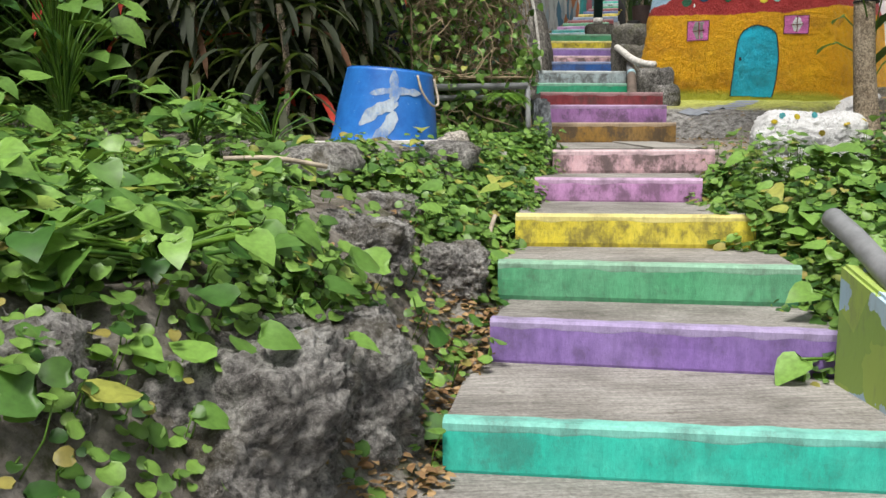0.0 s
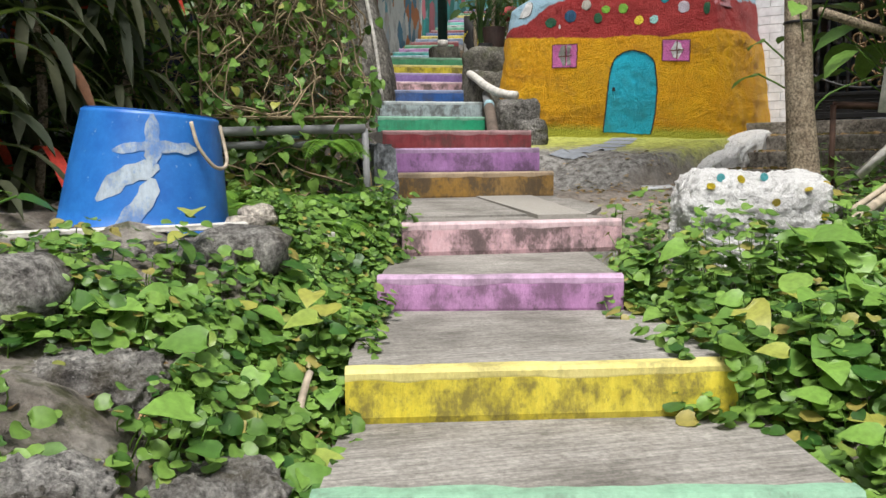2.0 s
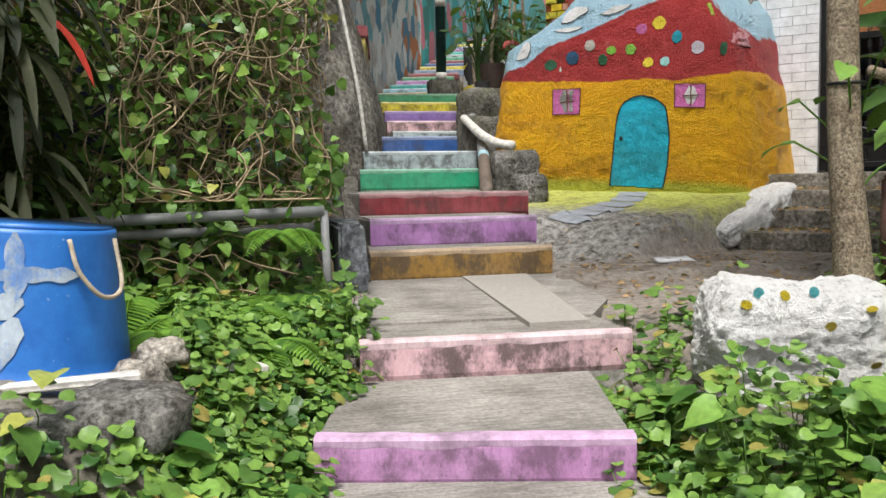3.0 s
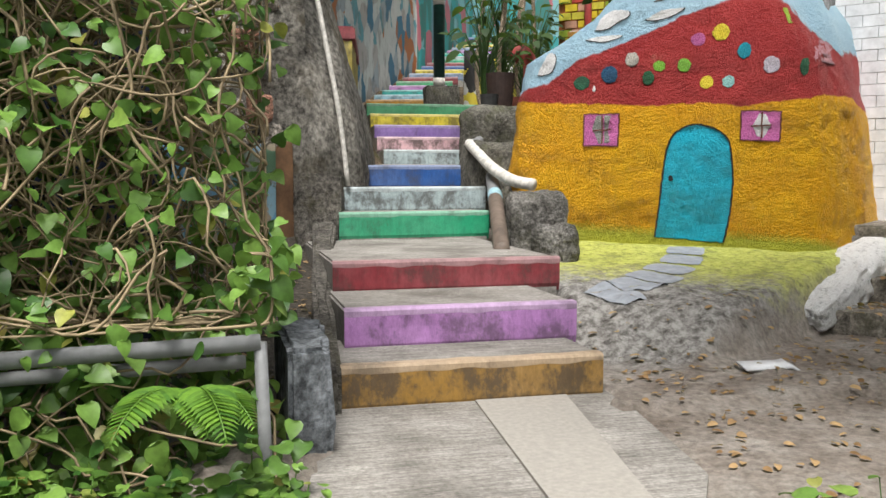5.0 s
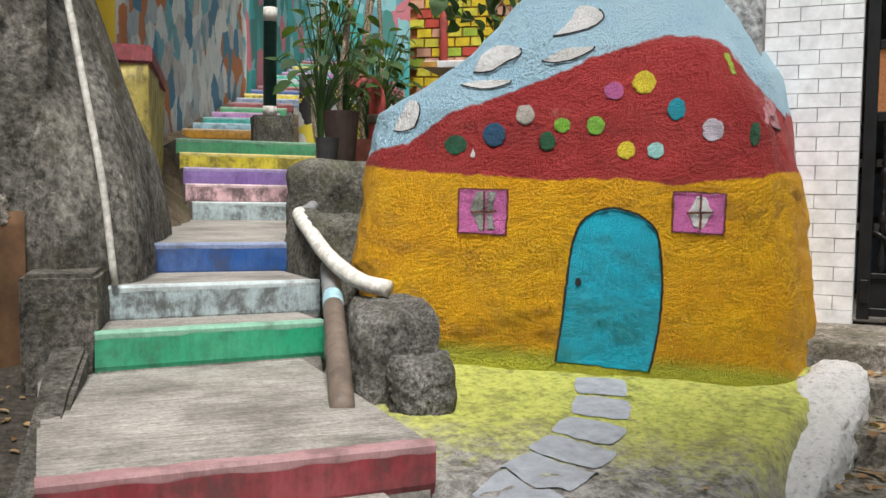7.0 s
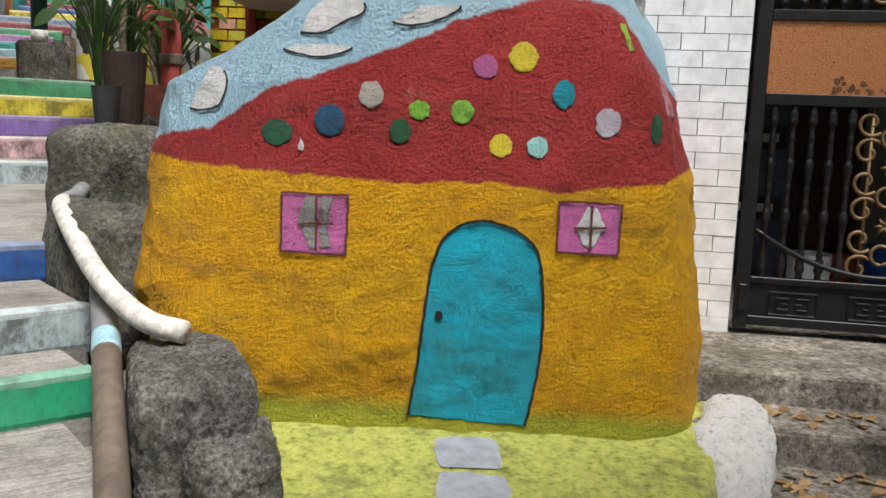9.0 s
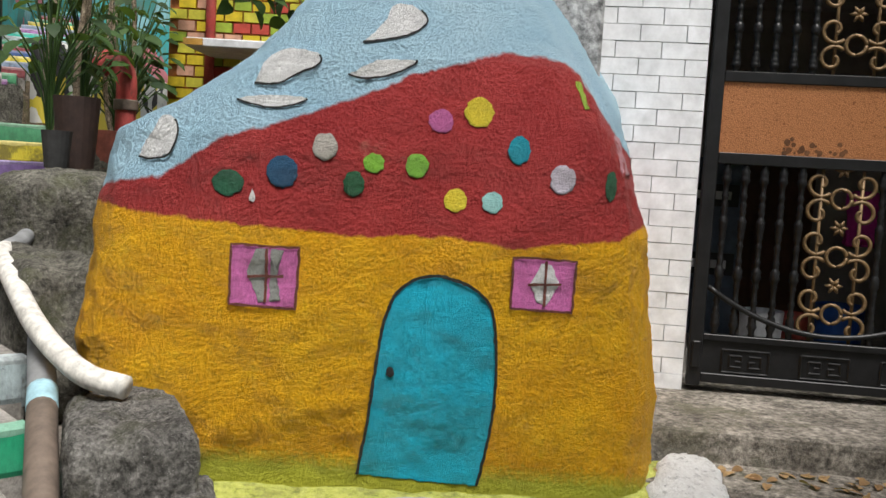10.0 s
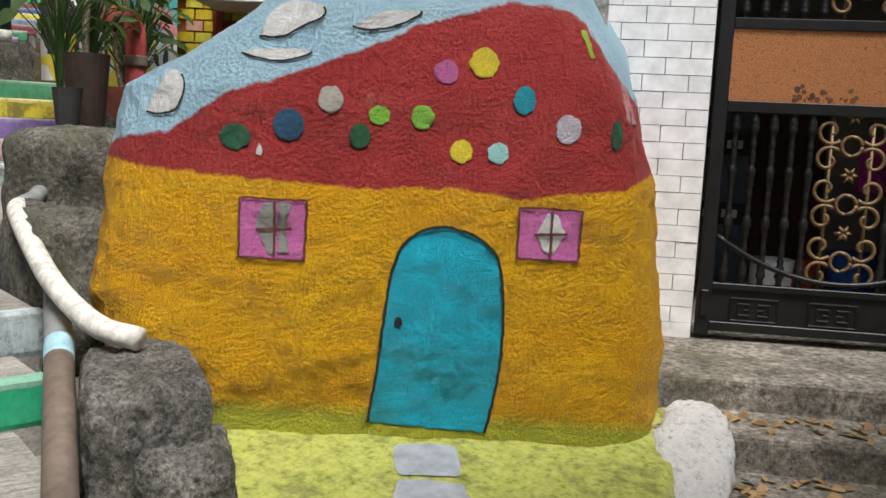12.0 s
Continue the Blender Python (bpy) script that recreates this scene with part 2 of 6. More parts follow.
CONCRETE = tread_mat()
ROUGH_CONCRETE = stone_mat("rough_concrete", (0.05, 0.046, 0.04), (0.26, 0.24, 0.21), (0.08, 0.075, 0.04), 4.0, 1.0, speck=0.2, dist=0.03)
DARK_CONCRETE = stone_mat("dark_mossy_concrete", (0.045, 0.042, 0.035), (0.2, 0.19, 0.16), (0.07, 0.075, 0.035), 5.0, 0.9, speck=0.25)
BANK = stone_mat("bank_stone", (0.1, 0.088, 0.08), (0.62, 0.6, 0.56), (0.1, 0.085, 0.05), 5.0, 1.0, speck=0.5, dist=0.05)
WALL_STONE = stone_mat("weathered_plaster", (0.03, 0.027, 0.023), (0.37, 0.35, 0.31), (0.09, 0.075, 0.045), 2.6, 1.0, dist=0.04)
RUBBLE = stone_mat("rubble_stone", (0.2, 0.175, 0.15), (0.58, 0.53, 0.46), None, 6.0, 0.8)
SOIL = stone_mat("leaf_litter_soil", (0.05, 0.035, 0.022), (0.2, 0.15, 0.1), (0.06, 0.07, 0.02), 5.0, 1.0, dist=0.03)
WHITE_ROCK = stone_mat("whitewashed_stone", (0.8, 0.79, 0.78), (0.95, 0.95, 0.94), None, 7.0, 1.0, dist=0.03)
WHITE_BRICK = plain_mat("white_painted_brick", (0.66, 0.67, 0.69), 0.6, var=0.2, scale=9)
MORTAR = plain_mat("grey_mortar", (0.42, 0.42, 0.43), 0.9, var=0.3)
IRON = plain_mat("black_iron", (0.012, 0.012, 0.013), 0.4, 0.3, var=0.4)
BRONZE = plain_mat("bronze_paint", (0.15, 0.095, 0.045), 0.5, 0.3, var=0.4, scale=20)
GREY_PIPE = plain_mat("grey_plastic_pipe", (0.2, 0.205, 0.21), 0.55, var=0.3, scale=9)
BROWN_PIPE = plain_mat("brown_rusty_pipe", (0.13, 0.1, 0.08), 0.6, var=0.5, scale=9)
WHITE_PIPE = plain_mat("white_scuffed_pipe", (0.56, 0.54, 0.5), 0.6, var=0.4, scale=26)
WOOD = plain_mat("grey_bamboo", (0.38, 0.32, 0.24), 0.8, var=0.4, scale=16)
BARK = stone_mat("tree_bark", (0.24, 0.18, 0.125), (0.46, 0.38, 0.28), None, 8.0, 0.9)
STEM = plain_mat("dry_vine_stem", (0.3, 0.23, 0.14), 0.8, var=0.5, scale=10)
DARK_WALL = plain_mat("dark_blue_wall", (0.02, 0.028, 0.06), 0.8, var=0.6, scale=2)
LEAF_COVER = leaf_mat("ground_cover_leaf", (0.022, 0.078, 0.012), (0.17, 0.3, 0.055), (0.28, 0.24, 0.06))
LEAF_BRIGHT = leaf_mat("broad_leaf", (0.035, 0.11, 0.018), (0.18, 0.33, 0.06), (0.33, 0.34, 0.07))
LEAF_DARK = leaf_mat("dark_leaf", (0.012, 0.032, 0.01), (0.045, 0.1, 0.02), None, 0.7)
LEAF_PURPLE = leaf_mat("dark_strap_leaf", (0.012, 0.02, 0.009), (0.05, 0.055, 0.025), (0.5, 0.04, 0.025), 0.75)
LEAF_FERN = leaf_mat("fern_leaf", (0.05, 0.13, 0.02), (0.13, 0.26, 0.03))
LEAF_DRY = leaf_mat("dry_fallen_leaf", (0.17, 0.085, 0.035), (0.42, 0.27, 0.13), None, 0.8)

# ---- the lie of the land ----
STAIR_Z = [(-30, -4.5), (-6, -2.1), (0, -1.42), (1.6, -1.25), (3.25, -1.02), (4.0, -0.85), (4.5, -0.68), (5.05, -0.51), (6.0, -0.36), (6.85, -0.2), (7.12, -0.04), (8.6, 0.03), (9.0, 0.17), (9.65, 0.34),
           (11.3, 0.51), (11.6, 0.68), (12.3, 0.85), (15.2, 1.07), (17.0, 1.75), (20.0, 2.05), (27.5, 4.6), (45.0, 9.0)]
STAIR_L = [(-6, -1.6), (0, -1.25), (1.5, -1.05), (2.4, -0.62), (3.3, -0.27), (4.1, -0.04), (4.6, 0.06), (5.1, 0.22), (6.1, 0.5), (6.9, 0.74), (8.6, 1.05), (9.65, 1.15), (11.3, 1.4), (12.3, 1.72),
           (15.2, 2.4), (17, 2.5), (20, 2.8), (27.5, 7.0), (45, 16)]
STAIR_R = [(-6, 0.7), (0, 0.9), (3.3, 1.05), (4.0, 1.1), (4.4, 1.28), (5, 1.3), (5.9, 1.4), (6.8, 1.85), (8.6, 2.17), (9.65, 2.38), (11.4, 2.5), (12.3, 2.6), (15.2, 3.55), (17, 4.0), (20, 4.3), (27.5, 8.4), (45, 18)]
BANK_L = [(-6, -1.2), (1.0, -0.75), (2.4, -0.42), (3.0, -0.33), (5.0, -0.2), (6.2, -0.03), (7.4, 0.0), (8.4, -0.02), (9.5, 0.25), (11.5, 0.48), (13, 1.2), (20, 2.1), (45, 8)]
BANK_R = [(-6, -1.6), (2.5, -0.85), (3.8, -0.7), (4.6, -0.42), (5.6, -0.28), (6.6, -0.16), (7.4, -0.03), (8.6, 0.0), (10.5, 0.42), (12.5, 1.0), (16, 1.5), (20, 2.0), (45, 8)]


def step01(a, b, v):
    t = min(1, max(0, (v - a) / (b - a)))
    return t * t * (3 - 2 * t)


def land(x, y):
    zs, xl, xr = lerp_table(y, STAIR_Z), lerp_table(y, STAIR_L), lerp_table(y, STAIR_R)
    base = zs - 0.14
    n = noise.noise(Vector((x * 2.1, y * 2.1, 0.3)))
    n2 = noise.noise(Vector((x * 6.3, y * 6.3, 2.3))) + 0.5 * noise.noise(Vector((x * 14, y * 14, 7.3)))
    if x < xl:
        u = xl - x
        width = 0.75 if y < 7 else 0.4
        top = lerp_table(y, BANK_L) + min(0.4, 0.06 * max(0, u - 0.8))
        z = base + 0.12 + (top - base - 0.12) * step01(0.02, width, u) + 0.07 * n * step01(0.0, 0.3, u) + 0.05 * n2
        if 8.2 < y < 12:
            z = zs - 0.1 + (top - zs + 0.1) * step01(0, 0.5, u) + 0.012 * n
    elif x > xr:
        u = x - xr
        top = lerp_table(y, BANK_R)
        if y < 7.3:
            top += 0.22 * step01(0.7, 2.2, u) + 0.3 * step01(2.2, 4.0, u)
        k = 1.0 if y < 6.9 else 0.2
        z = base + 0.1 + (top - base - 0.1) * step01(0.0, 0.5, u) + 0.05 * n * k + 0.02 * n2 * k
        # concrete apron rising to the painted boulder
        if y > 8.3:
            s = (x - 3.07) * 0.856 - (y - 10.98) * 0.517
            v = (x - 3.07) * 0.517 + (y - 10.98) * 0.856
            ramp_z = 0.46 + 0.127 * min(0.3, v) - 0.02 * (s - 0.6) if v > -1.4 else 0.282 - 0.02 * (s - 0.6) - 0.26 * step01(-1.4, -2.05, v)
            ramp_z = max(0.0, ramp_z)
            rim = 1.42 + 0.5 * (v + 0.74)
            edge = step01(rim + 0.14, rim - 0.06, s)
            z = ramp_z * edge + 0.02 * (1 - edge) + 0.014 * n + 0.007 * n2 + (0.03 * n2 + 0.02 * n if -2.1 < v < -1.2 else 0.0)
    else:
        z = base
    return z


def land_mesh(name, x0, x1, y0, y1, d, material, label):
    nx, ny = int((x1 - x0) / d) + 1, int((y1 - y0) / d) + 1
    V = [(x0 + i * d, y0 + j * d, land(x0 + i * d, y0 + j * d)) for j in range(ny) for i in range(nx)]
    F = [(j * nx + i, j * nx + i + 1, (j + 1) * nx + i + 1, (j + 1) * nx + i) for j in range(ny - 1) for i in range(nx - 1)]
    ob = raw(name, V, F, material, smooth=True)
    return tagged(ob, label, "ground", kind="structure")


def ground_mat():
    """Bank stone and soil, turning to plain concrete on the landing and to lime green paint before the boulder."""
    m, nt, b = mat("ground_surface", 0.9, spec=0.25)
    co = geo_pos(nt)
    n1 = noise_tex(nt, co, 3.0, 8, 0.65)
    n2 = noise_tex(nt, co, 28, 6, 0.7)
    n5 = noise_tex(nt, co, 9, 6, 0.7)
    bank = ramp(nt, n1, [(0.3, (0.07, 0.055, 0.04)), (0.5, (0.2, 0.18, 0.155)), (0.7, (0.34, 0.32, 0.29))])
    bank = mixc(nt, ramp(nt, n5, [(0.5, 0.0), (0.62, 0.8)]), bank, (0.06, 0.065, 0.025))
    conc = ramp(nt, n1, [(0.3, (0.17, 0.138, 0.112)), (0.5, (0.27, 0.235, 0.203)), (0.7, (0.37, 0.34, 0.305))])
    sep = nt.nodes.new("ShaderNodeSeparateXYZ")
    nt.links.new(co, sep.inputs[0])

    def math2(op, a, c):
        k = nt.nodes.new("ShaderNodeMath")
        k.operation = op
        for s, v in zip(k.inputs, (a, c)):
            if isinstance(v, bpy.types.NodeSocket):
                nt.links.new(v, s)
            else:
                s.default_value = v
        return k.outputs[0]
    wob = math2('MULTIPLY', math2('SUBTRACT', n5, 0.5), 0.9)
    y2 = math2('ADD', sep.outputs[1], wob)
    c = mixc(nt, ramp(nt, math2('SUBTRACT', y2, 6.6), [(0.0, 0.0), (0.35, 1.0)]), bank, conc)
    # dark soil in the bed beside the upper flights
    bed = math2('SUBTRACT', math2('MULTIPLY', sep.outputs[1], 0.13), math2('ADD', sep.outputs[0], math2('MULTIPLY', wob, 0.12)))
    bed = ramp(nt, math2('SUBTRACT', bed, 0.1), [(0.0, 0.0), (0.06, 0.92)])
    c = mixc(nt, math2('MULTIPLY', bed, ramp(nt, math2('SUBTRACT', y2, 8.3), [(0.0, 0.0), (0.3, 1.0)])), c, ramp(nt, n2, [(0.3, (0.02, 0.018, 0.014)), (0.6, (0.065, 0.057, 0.045)), (0.75, (0.14, 0.125, 0.1))]))
    # painted lawn: a band along the boulder's foot
    v = math2('ADD', math2('MULTIPLY', sep.outputs[0], 0.517), math2('MULTIPLY', sep.outputs[1], 0.856))
    v = math2('ADD', math2('SUBTRACT', v, 10.987), 1.28)
    s = math2('SUBTRACT', math2('MULTIPLY', sep.outputs[0], 0.856), math2('MULTIPLY', sep.outputs[1], 0.517))
    s = math2('ADD', s, 3.048)
    fade = math2('ADD', v, math2('ADD', math2('MULTIPLY', math2('SUBTRACT', n2, 0.5), 0.9), math2('MULTIPLY', math2('SUBTRACT', n5, 0.5), 1.3)))
    lawn = ramp(nt, fade, [(0.08, 0.0), (0.62, 0.95)])
    inside = math2('MULTIPLY', ramp(nt, math2('ADD', s, 0.35), [(0.0, 0.0), (0.12, 1.0)]), ramp(nt, math2('SUBTRACT', math2('ADD', math2('MULTIPLY', v, 0.5), 1.22), s), [(0.0, 0.0), (0.12, 1.0)]))
    lawn = math2('MULTIPLY', lawn, inside)
    green = ramp(nt, n2, [(0.34, (0.2, 0.24, 0.05)), (0.45, (0.42, 0.45, 0.09)), (0.62, (0.52, 0.54, 0.14))])
    c = mixc(nt, 0.5, c, ramp(nt, n2, [(0.36, 0.2), (0.64, 0.8)]), 'OVERLAY')
    pits = noise_tex(nt, co, 16, 9, 0.8)
    # rough broken face between the landing and the painted lawn
    face = math2('MULTIPLY', ramp(nt, math2('SUBTRACT', v, -0.95), [(0.0, 0.0), (0.3, 1.0)]), ramp(nt, math2('SUBTRACT', 0.5, v), [(0.0, 0.0), (0.3, 1.0)]))
    face = math2('MULTIPLY', face, inside)
    c = mixc(nt, math2('MULTIPLY', face, 0.85), c, ramp(nt, pits, [(0.36, (0.03, 0.028, 0.026)), (0.46, (0.16, 0.155, 0.145)), (0.58, (0.4, 0.39, 0.37))]))
    c = mixc(nt, ramp(nt, pits, [(0.34, 0.45), (0.42, 0.0)]), c, (0.06, 0.048, 0.037))
    moss = noise_tex(nt, co, 6.5, 8, 0.75)
    green = mixc(nt, ramp(nt, moss, [(0.5, 0.0), (0.64, 0.75)]), green, (0.16, 0.17, 0.05))
    c = mixc(nt, lawn, c, mixc(nt, 0.35, green, ramp(nt, pits, [(0.36, 0.2), (0.55, 0.6)]), 'OVERLAY'))
    nt.links.new(c, b.inputs["Base Color"])
    bump(nt, b, mixc(nt, 0.5, pits, n2), 1.0, 0.03)
    return m


GROUND = ground_mat()
land_mesh("ground", -5.0, 7.4, -6.0, 13.0, 0.07, GROUND, "sloping bank of stone, soil and rough concrete beside stairs")
land_mesh("ground", -14.0, 22.0, 12.9, 46.0, 0.5, SOIL, "rising soil and concrete slope up the alley")
far_bm = bmesh.new()
bmesh.ops.create_circle(far_bm, cap_ends=True, segments=64, radius=900, matrix=Matrix.Translation((0, 0, -4.6)))
tagged(part("ground", far_bm, SOIL), "distant ground sheet below the hillside", "ground", kind="structure")

# ---- painted stairs ----
C = dict(turq=(0.02, 0.5, 0.38), purple=(0.24, 0.14, 0.42), green=(0.08, 0.36, 0.17), yellow=(0.72, 0.6, 0.04), pink=(0.5, 0.24, 0.48), pale=(0.66, 0.42, 0.46), brown=(0.34, 0.19, 0.04),
         violet=(0.42, 0.2, 0.47), red=(0.24, 0.02, 0.03), emerald=(0.02, 0.32, 0.16), white=(0.38, 0.47, 0.49), blue=(0.015, 0.08, 0.28), orange=(0.55, 0.28, 0.03), sky=(0.3, 0.52, 0.62), teal=(0.03, 0.36, 0.33),
         slate=(0.22, 0.3, 0.42), maroon=(0.28, 0.05, 0.06))
WEAR = dict(turq=0.25, purple=0.3, green=0.35, yellow=0.7, pink=0.55, pale=0.95, brown=0.85, violet=0.6, red=0.6, emerald=0.35, white=0.9, blue=0.5)
PAINT = {k: paint_mat(k + "_paint", v, WEAR.get(k, 0.5), seed=i * 3.1) for i, (k, v) in enumerate(C.items())}
LIP = {k: paint_mat(k + "_paint_edge", tuple(0.72 * a + 0.17 for a in v), 0.35, seed=i * 2.3) for i, (k, v) in enumerate(C.items())}


def build_step(flight, colour, l, r, z, h, depth, lip=0.05):
    """One step: a concrete body whose front edge runs from l to r, with a painted front and edge."""
    l, r = Vector((*l, 0)), Vector((*r, 0))
    d = (r - l).normalized()
    back = Vector((-d.y, d.x, 0))
    w = (r - l).length
    bm = prism([(p.x, p.y) for p in (l, r, r + back * depth, l + back * depth)], z - h - 0.35, z, 0.012)
    step = part("step", bm, CONCRETE, flight, "worn grey concrete step with painted riser")
    # profile of the painted skin: up the riser, round the edge, back along the tread
    for nm, m, lo, hi in (("painted_riser", PAINT[colour], 0.0, 1.0), ("painted_edge", LIP[colour], 1.0, 2.0)):
        n, V, F = max(24, int(w / 0.03)), [], []
        for i in range(n + 1):
            x = -0.004 + (w + 0.008) * i / n
            p = l + d * x
            wav = 0.006 * noise.noise(Vector((p.x * 3, p.y * 3, z)))
            rag = 0.02 * noise.noise(Vector((p.x * 9, p.y * 9, z * 3)))
            if nm == "painted_riser":
                prof = [(0.006, -h - 0.03), (-0.007, -h + 0.01), (-0.008 + wav, -h * 0.5), (-0.008, -0.03 + rag * 0.3), (0.002, -0.022 + rag * 0.3)]
            else:
                prof = [(-0.0075, -0.034 + rag * 0.6), (-0.0088, -0.028 + rag * 0.6), (-0.009, -0.009), (-0.002, 0.002), (0.012, 0.004), (lip + rag, 0.0035), (lip + rag + 0.004, -0.004)]
            for a, b in prof:
                q = p + back * a
                V.append((q.x, q.y, z + b))
        k = len(prof)
        F = [(i * k + j, (i + 1) * k + j, (i + 1) * k + j + 1, i * k + j + 1) for i in range(n) for j in range(k - 1)]
        raw(nm, V, F, m, step, colour + " paint, chipped and stained")


FLIGHTS = [
    ("lower flight of broad concrete steps, risers in bright colours", [
        ("turq", (-0.27, 3.42), (1.12, 3.12), -0.85, 0.17, 1.15),
        ("purple", (-0.03, 4.15), (1.22, 3.8), -0.68, 0.17, 0.8),
        ("green", (0.06, 4.6), (1.29, 4.3), -0.51, 0.16, 0.95),
        ("yellow", (0.22, 5.15), (1.36, 4.94), -0.35, 0.15, 1.25),
        ("pink", (0.49, 6.15), (1.44, 5.9), -0.21, 0.14, 1.05),
        ("pale", (0.74, 6.88), (1.85, 6.8), -0.05, 0.15, 0.6)]),
    ("middle flight of three painted concrete steps", [
        ("brown", (1.05, 8.6), (2.17, 8.6), 0.17, 0.17, 0.6),
        ("violet", (1.12, 9.0), (2.21, 9.0), 0.34, 0.17, 0.85),
        ("red", (1.15, 9.66), (2.38, 9.66), 0.49, 0.15, 1.8)]),
    ("upper flight of three painted concrete steps", [
        ("emerald", (1.39, 11.25), (2.48, 11.32), 0.68, 0.17, 0.6),
        ("white", (1.43, 11.62), (2.56, 11.68), 0.85, 0.17, 0.9),
        ("blue", (1.7, 12.37), (2.61, 12.33), 1.02, 0.17, 0.4)]),
    ("far flight of five painted concrete steps", [
        ("white", (2.42, 15.25), (3.55, 15.2), 1.235, 0.17, 0.6),
        ("pale", (2.42, 15.68), (3.68, 15.63), 1.4, 0.165, 0.6),
        ("purple", (2.46, 16.1), (3.78, 16.05), 1.565, 0.165, 0.6),
        ("yellow", (2.48, 16.52), (3.9, 16.47), 1.73, 0.165, 0.6),
        ("green", (2.5, 16.95), (4.02, 16.9), 1.895, 0.165, 3.6)]),
]
for text, steps in FLIGHTS:
    flight = thing("staircase", text, "stairs", kind="structure")
    for colour, l, r, z, h, depth in steps:
        build_step(flight, colour, l, r, z, h, depth)
flight = thing("staircase", "long narrow flight of coloured steps climbing the alley", "stairs", kind="structure")
names = ["orange", "sky", "teal", "violet", "green", "maroon", "slate", "yellow", "blue", "maroon", "emerald", "white", "turq", "violet", "slate", "yellow", "green", "red", "blue", "teal"]
for i, colour in enumerate(names):
    y, z = 20.3 + 0.36 * i, 2.235 + 0.118 * i
    build_step(flight, colour, (3.05 + 0.2 * i, y + 0.1), (4.05 + 0.2 * i, y - 0.2), z, 0.13, 0.55)
# steps behind the start of the walk
flight = thing("staircase", "plain concrete steps below the painted flight", "stairs", kind="structure")
for i in range(6):
    y, z = 2.05 - 1.15 * i, -1.02 - 0.165 * i
    part("step", roughen(prism([(-0.75 - 0.1 * i, y), (1.25, y - 0.1), (1.25, y + 1.6), (-0.75 - 0.1 * i + 0.05, y + 1.7)], z - 0.5, z, 0.012), 0, 0, 1), CONCRETE, flight)

# landings
landing = prism([(0.74, 7.25), (1.85, 7.2), (2.1, 7.6), (2.25, 8.75), (1.02, 8.75)], -0.4, -0.0, 0.01)
for v in landing.verts:
    if v.co.z > -0.2:
        v.co.z = -0.05 + 0.05 * (v.co.y - 6.85) / 1.75
tagged(part("landing", landing, CONCRETE), "grey concrete landing slab between flights", "landing", kind="structure")
landing = prism([(1.68, 12.6), (2.62, 12.6), (3.55, 15.35), (2.35, 15.35)], 0.5, 1.02, 0.01)
for v in landing.verts:
    if v.co.z > 0.8:
        v.co.z = 1.015 + 0.055 * (v.co.y - 12.6) / 2.6
tagged(part("landing", landing, CONCRETE), "grey concrete landing slab between flights", "landing", kind="structure")
strip = raw("paving_strip", [(1.48, 7.0, -0.03), (1.75, 7.0, -0.03), (2.0, 8.58, 0.008), (1.6, 8.58, 0.008), (1.48, 7.0, -0.08), (1.75, 7.0, -0.08), (2.0, 8.58, -0.05), (1.6, 8.58, -0.05)],
            [(0, 1, 2, 3), (0, 4, 5, 1), (1, 5, 6, 2), (2, 6, 7, 3), (3, 7, 4, 0)], plain_mat("pale_concrete_strip", (0.32, 0.3, 0.27), 0.9, var=0.14, scale=45, bumps=0.5))
tagged(strip, "pale ribbed concrete strip across the landing", "paving", kind="structure")

# ---- painted boulder house ----
ROCK_M = Matrix(((0.856, 0.517, 0, 3.07), (-0.517, 0.856, 0, 10.98), (0, 0, 1, 0), (0, 0, 0, 1)))
SL = [(0.1, -0.35), (0.55, -0.52), (0.95, -0.63), (1.49, -0.57), (1.76, -0.5), (1.92, -0.25), (2.1, 0.0), (2.35, 0.2), (2.6, 0.35), (2.9, 0.6)]
SR = [(0.1, 1.68), (0.46, 1.65), (0.98, 1.62), (1.43, 1.55), (1.8, 1.43), (2.15, 1.29), (2.4, 1.22), (2.65, 1.15), (2.9, 1.05)]
FR = [(0.1, -0.1), (0.5, -0.03), (1.0, 0.0), (1.4, 0.02), (1.75, 0.08), (2.1, 0.2), (2.4, 0.5), (2.65, 0.85), (2.9, 1.2)]
EYE_LOCAL = Vector((0.33, -3.35, 1.64))


